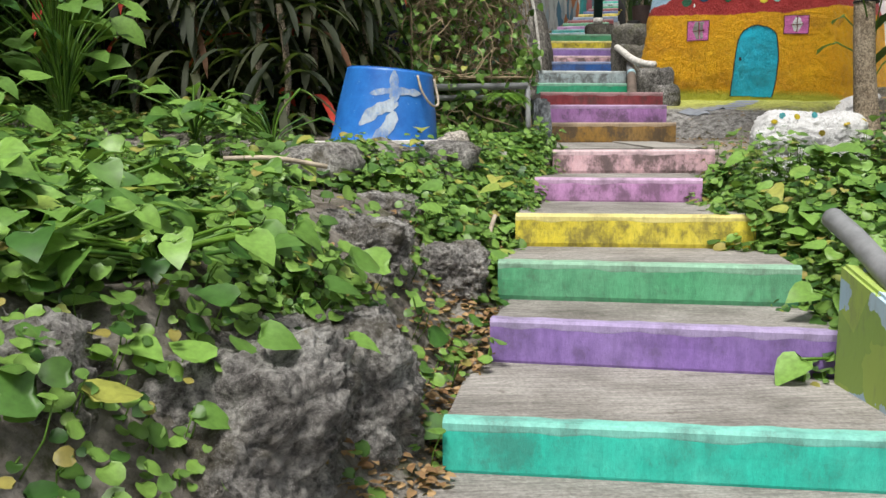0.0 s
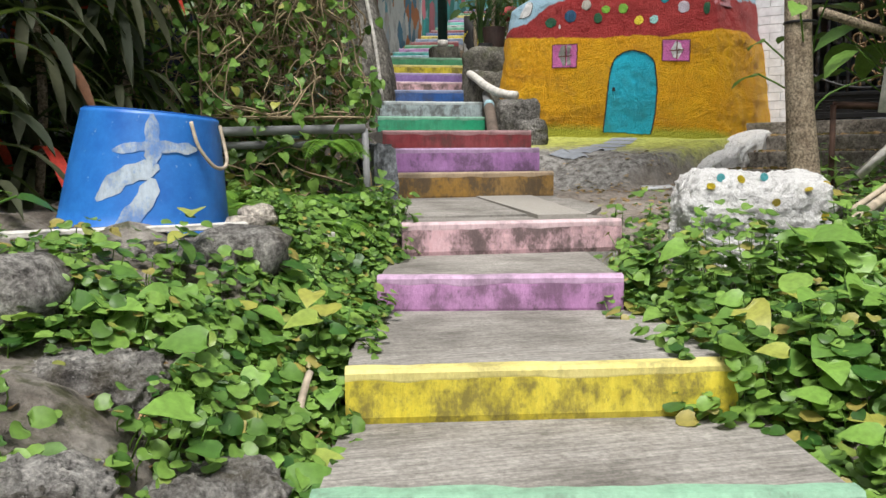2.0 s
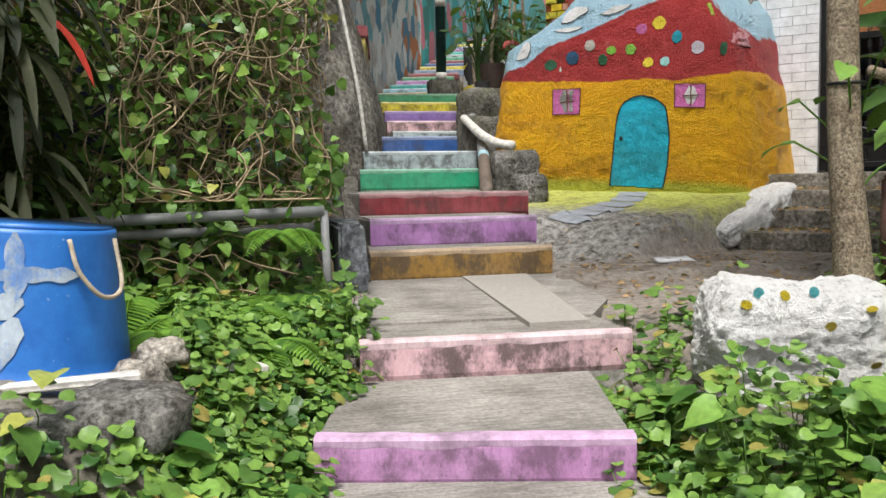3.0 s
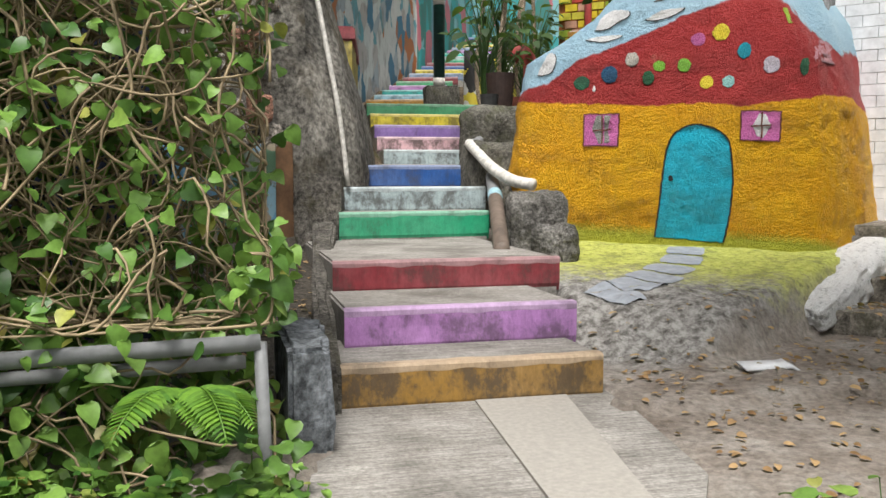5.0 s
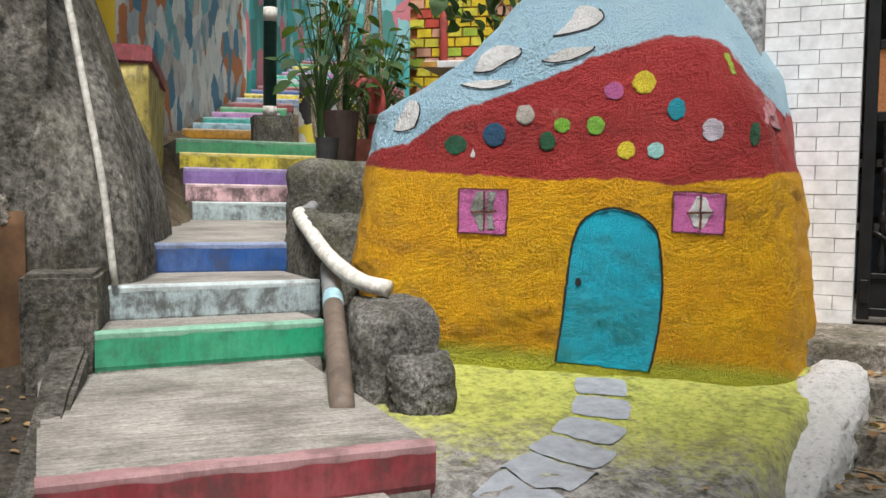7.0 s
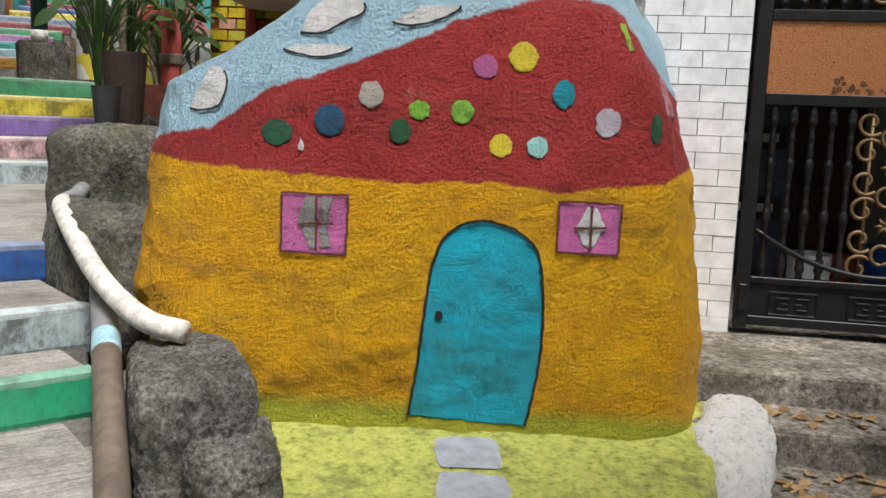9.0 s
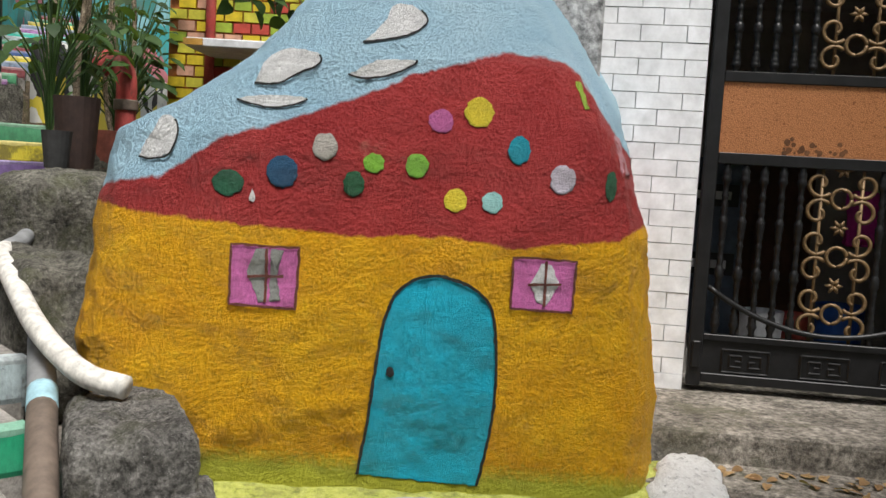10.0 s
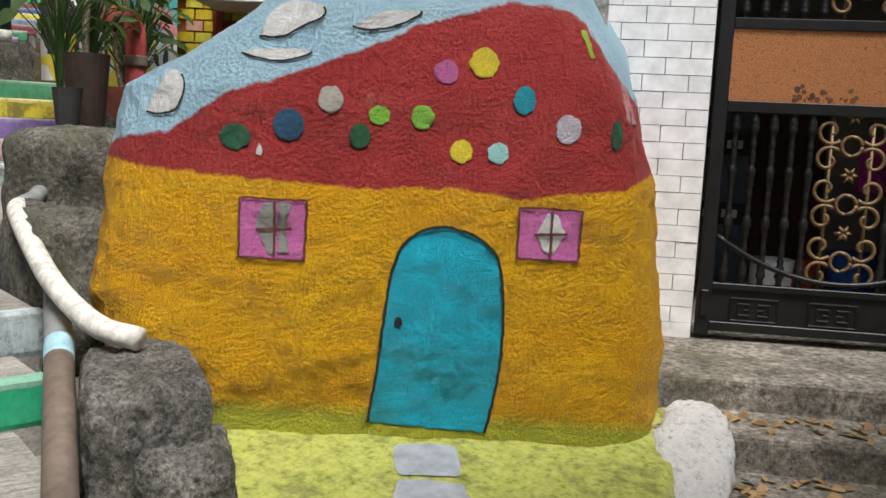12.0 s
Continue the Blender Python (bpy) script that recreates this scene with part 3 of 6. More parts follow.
def boulder_house():
    V, F, zs = [], [], np.linspace(0.1, 2.9, 230)
    turns = np.concatenate([np.linspace(-math.pi, 0, 400, endpoint=False), np.linspace(0, math.pi, 120, endpoint=False)])
    n = len(turns)
    for z in zs:
        a, b, f = lerp_table(z, SL), lerp_table(z, SR), lerp_table(z, FR)
        hw, hd, c = (b - a) / 2, 0.8 - 0.2 * max(0, z - 2.2), (a + b) / 2
        flank = 0.34 + 0.12 * step01(1.5, 2.1, z)
        for th in turns:
            cx, sy = math.cos(th), math.sin(th)
            e = 4.6 + 6.0 * step01(-0.2, 0.5, cx)
            r = (abs(cx) ** e + abs(sy) ** e) ** (-1 / e)
            s = c + hw * r * cx
            v = f + hd + hd * r * sy
            if s > c:
                s += flank * (v - f) * (s - c) / hw
            p = Vector((s, v, z))
            q = p * 1.4 + Vector((5, 2, 1))
            d = 0.045 * noise.noise(q) + 0.026 * noise.noise(q * 3.1) + 0.012 * noise.noise(q * 9)
            d += 0.003 * noise.noise(Vector((s * 16, v * 16, z * 24))) + 0.005 * noise.noise(Vector((s * 38, v * 38, z * 52)))
            V.append(p + Vector((cx, sy, 0)) * d)
    m = len(zs)
    F = [(i * n + k, i * n + (k + 1) % n, (i + 1) * n + (k + 1) % n, (i + 1) * n + k) for i in range(m - 1) for k in range(n)]
    F.append(tuple((m - 1) * n + k for k in range(n)))
    return V, F


RV, RF = boulder_house()
from mathutils.bvhtree import BVHTree
ROCK_TREE = BVHTree.FromPolygons(RV, RF)


def chart(p):
    """Where the line from the painter's eye through p meets the boulder's front plane."""
    t = -EYE_LOCAL.y / max(0.3, p.y - EYE_LOCAL.y)
    q = EYE_LOCAL + (p - EYE_LOCAL) * t
    return q.x, q.z


def on_rock(s, z, lift=0.004):
    way = (Vector((s, 0, z)) - EYE_LOCAL).normalized()
    hit = ROCK_TREE.ray_cast(EYE_LOCAL, way)[0]
    return (hit if hit else Vector((s, 0.1, z))) - way * lift


def rock_mat():
    m, nt, b = mat("boulder_paint", 0.45, spec=0.32)
    co = coords(nt)
    uv = nt.nodes.new("ShaderNodeUVMap")
    uv.uv_map = "chart"
    sep = nt.nodes.new("ShaderNodeSeparateXYZ")
    nt.links.new(uv.outputs[0], sep.inputs[0])
    n1 = noise_tex(nt, co, 2.5, 5, 0.6)
    n2 = noise_tex(nt, co, 14, 6, 0.65)
    n3 = noise_tex(nt, co, 60, 8, 0.8)
    vor = node(nt, "ShaderNodeTexVoronoi", Scale=60.0)
    nt.links.new(co, vor.inputs["Vector"])

    def math2(op, a, c):
        k = nt.nodes.new("ShaderNodeMath")
        k.operation = op
        for s, v in zip(k.inputs, (a, c)):
            if isinstance(v, bpy.types.NodeSocket):
                nt.links.new(v, s)
            else:
                s.default_value = v
        return k.outputs[0]

    def border(pts):
        """Height of a painted border over the chart's s, from a few knots."""
        fc = nt.nodes.new("ShaderNodeFloatCurve")
        cu = fc.mapping.curves[0]
        P = [((s + 0.8) / 2.8, (z - 1.0) / 1.4) for s, z in pts]
        while len(cu.points) < len(P):
            cu.points.new(0.5, 0.5)
        for q, (a, c) in zip(cu.points, P):
            q.location = (a, c)
            q.handle_type = 'VECTOR'
        fc.mapping.update()
        nt.links.new(math2('DIVIDE', math2('ADD', sep.outputs[0], 0.8), 2.8), fc.inputs["Value"])
        return math2('ADD', math2('MULTIPLY', fc.outputs[0], 1.4), 1.0)
    zz = math2('ADD', sep.outputs[1], math2('MULTIPLY', math2('SUBTRACT', n2, 0.5), 0.05))
    eave = border([(-0.8, 1.52), (-0.48, 1.49), (-0.33, 1.45), (-0.01, 1.43), (0.44, 1.40), (0.78, 1.42), (1.04, 1.38), (1.29, 1.42), (1.45, 1.43), (1.6, 1.53), (2.0, 1.62)])
    roof = border([(-0.8, 1.46), (-0.48, 1.52), (-0.41, 1.56), (-0.26, 1.58), (-0.06, 1.73), (0.18, 1.81), (0.46, 1.92), (0.62, 2.0), (0.96, 2.11), (1.19, 2.09), (1.25, 2.05), (1.36, 1.9), (1.53, 1.68), (2.0, 1.3)])
    # the right flank's roof border lies higher
    yel = ramp(nt, n1, [(0.3, (0.84, 0.39, 0.004)), (0.7, (0.96, 0.53, 0.008))])
    # tints follow the bump noise: shade painted into dips, raised grain lighter
    yel = mixc(nt, ramp(nt, n2, [(0.55, 0.0), (0.75, 0.5)]), yel, (0.88, 0.6, 0.02))
    yel = mixc(nt, ramp(nt, n3, [(0.36, 0.5), (0.48, 0.0)]), yel, (0.3, 0.13, 0.004))
    yel = mixc(nt, ramp(nt, n2, [(0.34, 0.3), (0.48, 0.0)]), yel, (0.45, 0.2, 0.004))
    red = ramp(nt, n1, [(0.3, (0.38, 0.03, 0.032)), (0.7, (0.52, 0.055, 0.052))])
    red = mixc(nt, ramp(nt, n3, [(0.56, 0.0), (0.7, 0.4)]), red, (0.55, 0.17, 0.14))
    red = mixc(nt, ramp(nt, n3, [(0.36, 0.55), (0.48, 0.0)]), red, (0.2, 0.012, 0.014))
    sk = ramp(nt, n1, [(0.3, (0.4, 0.66, 0.83)), (0.7, (0.52, 0.75, 0.88))])
    sk = mixc(nt, ramp(nt, n3, [(0.6, 0.0), (0.75, 0.4)]), sk, (0.62, 0.78, 0.85))

    def above(line, width=0.012):
        return ramp(nt, math2('MULTIPLY', math2('SUBTRACT', zz, line), 1.0), [(0.0, 0.0), (width, 1.0)])
    c = mixc(nt, above(eave), yel, red)
    c = mixc(nt, math2('MULTIPLY', above(roof), above(math2('ADD', eave, 0.02))), c, sk)
    # lime green splashed up the foot
    foot = math2('SUBTRACT', 0.62, math2('ADD', math2('ADD', sep.outputs[1], math2('MULTIPLY', sep.outputs[0], 0.055)), math2('MULTIPLY', math2('SUBTRACT', n3, 0.5), 0.12)))
    c = mixc(nt, ramp(nt, foot, [(0.0, 0.0), (0.07, 0.9)]), c, (0.45, 0.5, 0.05))
    c = mixc(nt, ramp(nt, noise_tex(nt, co, 5, 8, 0.75), [(0.64, 0.0), (0.78, 0.2)]), c, (0.75, 0.68, 0.5))
    nt.links.new(c, b.inputs["Base Color"])
    h = math2('ADD', math2('MULTIPLY', n3, 0.8), math2('ADD', math2('MULTIPLY', n2, 0.9), math2('MULTIPLY', vor.outputs["Distance"], 0.25)))
    bump(nt, b, h, 1.0, 0.075)
    return m


rock = thing("boulder", "big boulder painted as a yellow house with red roof", "boulder")
rock.matrix_world = ROCK_M
body = raw("painted_stone", RV, RF, rock_mat(), rock, "boulder painted yellow, red and sky blue", smooth=True)
uvl = body.data.uv_layers.new(name="chart")
cc = np.array([chart(v) for v in RV])
uvl.data.foreach_set("uv", cc[[l.vertex_index for l in body.data.loops]].ravel())


def fresh_paint(name, colour, seed=0.0):
    m, nt, b = mat(name, 0.48, spec=0.5)
    co = geo_pos(nt)
    n1, n3 = noise_tex(nt, co, 9, 6, 0.65), noise_tex(nt, co, 60, 8, 0.8)
    c = ramp(nt, n1, [(0.3, tuple(a * 0.82 for a in colour)), (0.7, tuple(min(1, a * 1.1) for a in colour))])
    # low grain darkened in step with the bump, shade put into the colour
    c = mixc(nt, ramp(nt, n3, [(0.36, 0.5), (0.48, 0.0)]), c, tuple(a * 0.6 for a in colour))
    nt.links.new(c, b.inputs["Base Color"])
    bump(nt, b, mixc(nt, 0.3, n3, n1), 1.0, 0.06)
    return m


P_DOOR, P_PINK, P_WHITE, P_GREY = fresh_paint("cyan_paint", (0.0, 0.47, 0.66)), fresh_paint("pink_paint", (0.74, 0.18, 0.5)), fresh_paint("white_paint", (0.8, 0.8, 0.8)), fresh_paint("grey_paint", (0.36, 0.37, 0.34))
P_BLACK, P_BROWN = fresh_paint("black_paint", (0.012, 0.012, 0.012)), fresh_paint("brown_outline_paint", (0.2, 0.05, 0.03))


def patch(name, outline, material, parent, lift=0.004, rings=9, label="", centre=None, fine=0.026, jag=0.007):
    """A layer of paint that follows the boulder: outline is a ring of (s, z)."""
    pts = []
    for i, a in enumerate(outline):
        b = outline[(i + 1) % len(outline)]
        k = max(1, int(math.dist(a, b) / fine * 2))
        pts += [(a[0] + (b[0] - a[0]) * j / k, a[1] + (b[1] - a[1]) * j / k) for j in range(k)]
    cs = centre or (sum(p[0] for p in pts) / len(pts), sum(p[1] for p in pts) / len(pts))
    pts = [(p[0] + jag * noise.noise(Vector((p[0] * 60, p[1] * 60, 1))), p[1] + jag * noise.noise(Vector((p[0] * 60, p[1] * 60, 9)))) for p in pts]
    rings = max(rings, int(max(math.dist(p, cs) for p in pts) / 0.012))
    lift += 0.001
    n, V, F = len(pts), [on_rock(*cs, lift)], []
    for r in range(1, rings + 1):
        t = r / rings
        V += [on_rock(cs[0] + (p[0] - cs[0]) * t, cs[1] + (p[1] - cs[1]) * t, lift) for p in pts]
    V += [on_rock(*p, 0.0) for p in pts]
    F += [(0, 1 + k, 1 + (k + 1) % n) for k in range(n)]
    for r in range(rings):
        F += [(1 + r * n + k, 1 + (r + 1) * n + k, 1 + (r + 1) * n + (k + 1) % n, 1 + r * n + (k + 1) % n) for k in range(n)]
    return raw(name, V, F, material, parent, label, smooth=True)


def stroke(name, line, width, material, parent, lift=0.011, closed=True, label=""):
    """A painted line along (s, z) points."""
    pts = []
    m = len(line)
    for i in range(m if closed else m - 1):
        a, b = line[i], line[(i + 1) % m]
        k = max(1, int(math.dist(a, b) / 0.01))
        pts += [(a[0] + (b[0] - a[0]) * j / k, a[1] + (b[1] - a[1]) * j / k) for j in range(k)]
    if not closed:
        pts.append(line[-1])
    n, V, F = len(pts), [], []
    for i, p in enumerate(pts):
        a, b = (pts[i - 1], pts[(i + 1) % n]) if closed else (pts[max(0, i - 1)], pts[min(n - 1, i + 1)])
        d = Vector((b[0] - a[0], b[1] - a[1])).normalized()
        p = (p[0] + 0.004 * noise.noise(Vector((p[0] * 35, p[1] * 35, 6))), p[1] + 0.004 * noise.noise(Vector((p[0] * 35, p[1] * 35, 8))))
        w = width * (0.6 + 0.6 * abs(noise.noise(Vector((p[0] * 40, p[1] * 40, 3)))))
        V += [on_rock(p[0] - d.y * w / 2, p[1] + d.x * w / 2, lift), on_rock(p[0] + d.y * w / 2, p[1] - d.x * w / 2, lift)]
    F = [(2 * i, 2 * ((i + 1) % n), 2 * ((i + 1) % n) + 1, 2 * i + 1) for i in range(n if closed else n - 1)]
    return raw(name, V, F, material, parent, label)


def disc_line(s, z, rs, rz, n=30, wob=0.12, seed=0):
    return [(s + rs * math.cos(2 * math.pi * k / n) * (1 + wob * noise.noise(Vector((k * 0.42, seed, 0)))), z + rz * math.sin(2 * math.pi * k / n) * (1 + wob * noise.noise(Vector((k * 0.42, seed, 5))))) for k in range(n)]


DOOR = [(0.495, 0.51), (0.73, 0.48), (0.955, 0.47), (0.985, 0.62), (1.005, 0.8), (1.0, 1.0), (0.975, 1.15), (0.93, 1.21), (0.86, 1.25), (0.75, 1.275), (0.66, 1.25), (0.6, 1.19), (0.565, 1.08), (0.545, 0.92), (0.525, 0.72)]
DOOR = [(p[0], p[1]) for p in smooth_line([(a, c, 0) for a, c in DOOR[2:] + DOOR[:1]], 5)]
door = patch("door", DOOR, P_DOOR, rock, label="bright cyan painted arched door with black outline", rings=26)
stroke("outline", DOOR, 0.016, P_BLACK, door, closed=False)
patch("door_knob", disc_line(0.6, 0.905, 0.016, 0.018), P_BLACK, door, 0.010, 3)
for a, top, b, bot, curtain in ((0.0, 1.36, 0.24, 1.14, P_GREY), (1.045, 1.36, 1.285, 1.165, P_WHITE)):
    R = [(a, bot), (b, bot - 0.01), (b + 0.005, top - 0.005), (a, top)]
    win = patch("window", R, P_PINK, rock, 0.004, 12, "pink painted window with curtains and brown cross")
    w, h = b - a, top - bot
    if curtain is P_WHITE:
        hexa = [(a + w * u, bot + h * v) for u, v in ((0.3, 0.5), (0.42, 0.12), (0.58, 0.08), (0.76, 0.5), (0.62, 0.88), (0.46, 0.9))]
        patch("curtain", hexa, P_WHITE, win, 0.0075, 8, "white painted curtain")
    else:
        patch("curtain", [(a + w * u, bot + h * v) for u, v in ((0.24, 0.55), (0.44, 0.05), (0.56, 0.05), (0.56, 0.95), (0.36, 0.92))], P_GREY, win, 0.0075, 8, "grey painted curtain")
        patch("curtain", [(a + w * u, bot + h * v) for u, v in ((0.6, 0.05), (0.76, 0.08), (0.7, 0.5), (0.78, 0.92), (0.6, 0.95))], P_GREY, win, 0.0075, 8, "grey painted curtain")
    stroke("frame", R, 0.012, P_BROWN, win, 0.012)
    stroke("cross_bar", [(a + w * 0.54, bot + h * 0.05), (a + w * 0.53, bot + h * 0.95)], 0.014, P_BROWN, win, 0.0135, False)
    stroke("cross_bar", [(a + w * 0.26, bot + h * 0.47), (a + w * 0.8, bot + h * 0.5)], 0.014, P_BROWN, win, 0.014, False)
G = fresh_paint
DOTS = [(-0.02, 1.58, 0.056, 0.048, (0.01, 0.11, 0.05)), (0.17, 1.63, 0.055, 0.06, (0.01, 0.09, 0.2)), (0.32, 1.73, 0.046, 0.05, (0.5, 0.47, 0.42)), (0.43, 1.6, 0.04, 0.048, (0.01, 0.14, 0.05)),
        (0.5, 1.68, 0.04, 0.036, (0.25, 0.58, 0.05)), (0.66, 1.68, 0.043, 0.045, (0.25, 0.58, 0.06)), (0.74, 1.85, 0.045, 0.045, (0.55, 0.13, 0.35)), (0.88, 1.89, 0.055, 0.055, (0.75, 0.6, 0.03)),
        (0.81, 1.56, 0.044, 0.044, (0.8, 0.65, 0.04)), (0.95, 1.56, 0.04, 0.042, (0.35, 0.68, 0.66)), (1.04, 1.76, 0.042, 0.054, (0.0, 0.3, 0.4)), (1.215, 1.66, 0.05, 0.056, (0.68, 0.62, 0.72)),
        (1.405, 1.645, 0.022, 0.06, (0.01, 0.1, 0.04))]
for i, (s, z, rs, rz, col) in enumerate(DOTS):
    patch("roof_spot", disc_line(s, z, rs, rz, seed=i), G("spot_paint", col), rock, rings=5, label="painted roof spot", jag=0.006)
patch("roof_spot", [(1.235, 2.03), (1.255, 2.03), (1.3, 1.93), (1.285, 1.925)], G("spot_paint", (0.4, 0.58, 0.06)), rock, rings=4, label="lime green painted roof spot")
patch("roof_window", [(1.4, 1.84), (1.425, 1.83), (1.475, 1.69), (1.445, 1.685)], G("faded_pink_paint", (0.6, 0.28, 0.32)), rock, rings=4, label="small faded pink painted window")
patch("roof_mark", [(0.055, 1.52), (0.075, 1.515), (0.08, 1.545), (0.065, 1.565)], P_WHITE, rock)
CLOUDS = [[(-0.33, 1.655), (-0.29, 1.65), (-0.245, 1.66), (-0.215, 1.69), (-0.2, 1.76), (-0.22, 1.8), (-0.26, 1.8), (-0.285, 1.75), (-0.31, 1.71)],
          [(0.06, 1.94), (0.14, 1.945), (0.22, 1.99), (0.28, 2.02), (0.29, 2.05), (0.25, 2.07), (0.17, 2.07), (0.1, 2.03)],
          [(0.39, 1.995), (0.46, 1.985), (0.56, 2.01), (0.64, 2.06), (0.58, 2.06), (0.49, 2.05)],
          [(0.44, 2.115), (0.52, 2.13), (0.62, 2.16), (0.67, 2.21), (0.63, 2.25), (0.55, 2.26), (0.51, 2.19)],
          [(0.0, 1.88), (0.08, 1.862), (0.15, 1.86), (0.25, 1.895), (0.18, 1.905), (0.08, 1.9)]]
for i, L in enumerate(CLOUDS):
    L = [(p[0], p[1]) for p in smooth_line([(a, c, 0) for a, c in L + L[:1]], 4)[:-1]]
    cl = patch("cloud", L, P_WHITE, rock, rings=6, label="white painted cloud with dark outline")
    stroke("outline", L[: len(L) // 2 + 2], 0.009, P_BLACK, cl, closed=False)
# grey stepping stones painted on the ground before the door
STEPSTONE = plain_mat("grey_stepping_stone_paint", (0.26, 0.28, 0.31), 0.8, var=0.25, scale=14)
path_ob = thing("painted_path", "grey stepping stones painted on lime green concrete", "painted path")
for s, v, w, dep, skew in ((0.71, -0.2, 0.24, 0.24, 0.0), (0.7, -0.48, 0.25, 0.25, 0.02), (0.64, -0.76, 0.25, 0.2, 0.08), (0.565, -0.99, 0.27, 0.18, 0.1), (0.475, -1.2, 0.28, 0.18, 0.12), (0.39, -1.42, 0.27, 0.17, 0.12)):
    Vp, nn = [], 10
    for a in range(nn + 1):
        for b in range(nn + 1):
            h, g = 2 * a / nn - 1, 2 * b / nn - 1
            h, g = h * (1 - 0.1 * abs(g) ** 5), g * (1 - 0.1 * abs(h) ** 5)
            wob = 0.012 * noise.noise(Vector((h * 3, g * 3, v * 9)))
            q = ROCK_M @ Vector((s + w * h / 2 + skew * g / 2 + wob, v + dep * g / 2 - skew * h * 0.7 + wob, 0))
            Vp.append((q.x, q.y, land(q.x, q.y) + 0.006))
    Fp = [(a * (nn + 1) + b, (a + 1) * (nn + 1) + b, (a + 1) * (nn + 1) + b + 1, a * (nn + 1) + b + 1) for a in range(nn) for b in range(nn)]
    raw("stepping_stone", Vp, Fp, STEPSTONE, path_ob)

# ---- left side: retaining wall, buttress, curb ----
def wall_sheet(name, a, b, z0, z1, thick, material, label, seg=0.08, amount=0.03, lean=0.0, kind="structure", category="wall"):
    """An upright wall from a to b, thickness going to the left of its run, with uneven faces."""
    a, b = Vector((*a, 0)), Vector((*b, 0))
    d = (b - a).normalized()
    nrm = Vector((-d.y, d.x, 0))
    L = (b - a).length
    nx, nz = max(2, int(L / seg)), max(2, int((z1 - z0) / seg))
    V, F = [], []
    for side in (0, 1):
        for j in range(nz + 1):
            for i in range(nx + 1):
                z = z0 + (z1 - z0) * j / nz
                p = a + d * (L * i / nx) + nrm * (thick * side + lean * (z - z0))
                q = p + Vector((0, 0, z))
                w = amount * (noise.noise(q * 1.7) + 0.5 * noise.noise(q * 5) + 0.25 * noise.noise(q * 14)) * (1 if side == 0 else 0)
                V.append(tuple(q - nrm * w))
    m = (nx + 1) * (nz + 1)
    for j in range(nz):
        for i in range(nx):
            k = j * (nx + 1) + i
            F.append((k, k + 1, k + nx + 2, k + nx + 1))
            F.append((m + k + 1, m + k, m + k + nx + 1, m + k + nx + 2))
    for j in range(nz):
        for i in (0, nx):
            k = j * (nx + 1) + i
            F.append((k, k + nx + 1, m + k + nx + 1, m + k))
    for i in range(nx):
        k = nz * (nx + 1) + i
        F.append((k, k + 1, m + k + 1, m + k))
    ob = raw(name, V, F, material, smooth=True)
    return tagged(ob, label, category, kind=kind)


def mural_mat(name, cols, scale=2.0, stretch=(1, 1, 1), worn=0.4):
    """Patches of old mural colours on plaster."""
    m, nt, b = mat(name, 0.75, spec=0.3)
    co = geo_pos(nt)
    n0 = noise_tex(nt, co, scale * 1.5, 3, 0.6)
    mp = nt.nodes.new("ShaderNodeMapping")
    mp.inputs["Scale"].default_value = stretch
    nt.links.new(mixc(nt, 0.12, co, n0), mp.inputs[0])
    v = node(nt, "ShaderNodeTexVoronoi", Scale=scale)
    nt.links.new(mp.outputs[0], v.inputs["Vector"])
    bw = nt.nodes.new("ShaderNodeRGBToBW")
    nt.links.new(v.outputs["Color"], bw.inputs[0])
    r = nt.nodes.new("ShaderNodeValToRGB")
    r.color_ramp.interpolation = 'CONSTANT'
    while len(r.color_ramp.elements) < len(cols):
        r.color_ramp.elements.new(0.5)
    for i, (e, c) in enumerate(zip(r.color_ramp.elements, cols)):
        e.position, e.color = 0.15 + 0.7 * i / len(cols), (*c, 1)
    nt.links.new(bw.outputs[0], r.inputs[0])
    n1 = noise_tex(nt, co, 5, 8, 0.75, (1, 1, 0.4))
    c = mixc(nt, ramp(nt, n1, [(0.5, 0.0), (0.62, worn)]), r.outputs[0], (0.14, 0.13, 0.115))
    nt.links.new(c, b.inputs["Base Color"])
    bump(nt, b, n1, 0.4, 0.01)
    return m


wall_sheet("wall_north", (-3.2, 10.55), (1.2, 11.62), 0.0, 4.6, 0.4, WALL_STONE, "weathered stone and plaster retaining wall", amount=0.05)
MURAL_OLD = mural_mat("old_blue_mural", [(0.1, 0.22, 0.32), (0.06, 0.14, 0.13), (0.16, 0.28, 0.34), (0.2, 0.17, 0.12), (0.05, 0.1, 0.06)], 9, (1, 1, 0.35), 0.95)
mural = wall_sheet("mural_panel", (-0.9, 11.07), (0.98, 11.527), 0.2, 1.16, 0.05, MURAL_OLD, "faded blue and green mural low on the wall", amount=0.03)
bm = bmesh.new()
bmesh.ops.create_circle(bm, cap_ends=True, segments=20, radius=1, matrix=Matrix.Translation((0.81, 11.45, 0.86)) @ Matrix.Rotation(radians(13.7), 4, 'Z') @ Matrix.Rotation(radians(90), 4, 'X') @ Matrix.Diagonal((0.035, 0.085, 1, 1)))
part("painted_spot", bm, plain_mat("dark_green_spot", (0.01, 0.05, 0.025), 0.7), mural, "dark green painted oval")
rust = wall_sheet("rust_stain_panel", (0.985, 11.53), (1.1, 11.558), 0.4, 1.22, 0.05, plain_mat("rust_paint", (0.11, 0.06, 0.03), 0.9, var=0.6, scale=6), "rust coloured painted stripe on the wall", amount=0.02)
stones = thing("wall_stones", "pale rubble stones set in the retaining wall", "stones", kind="structure")
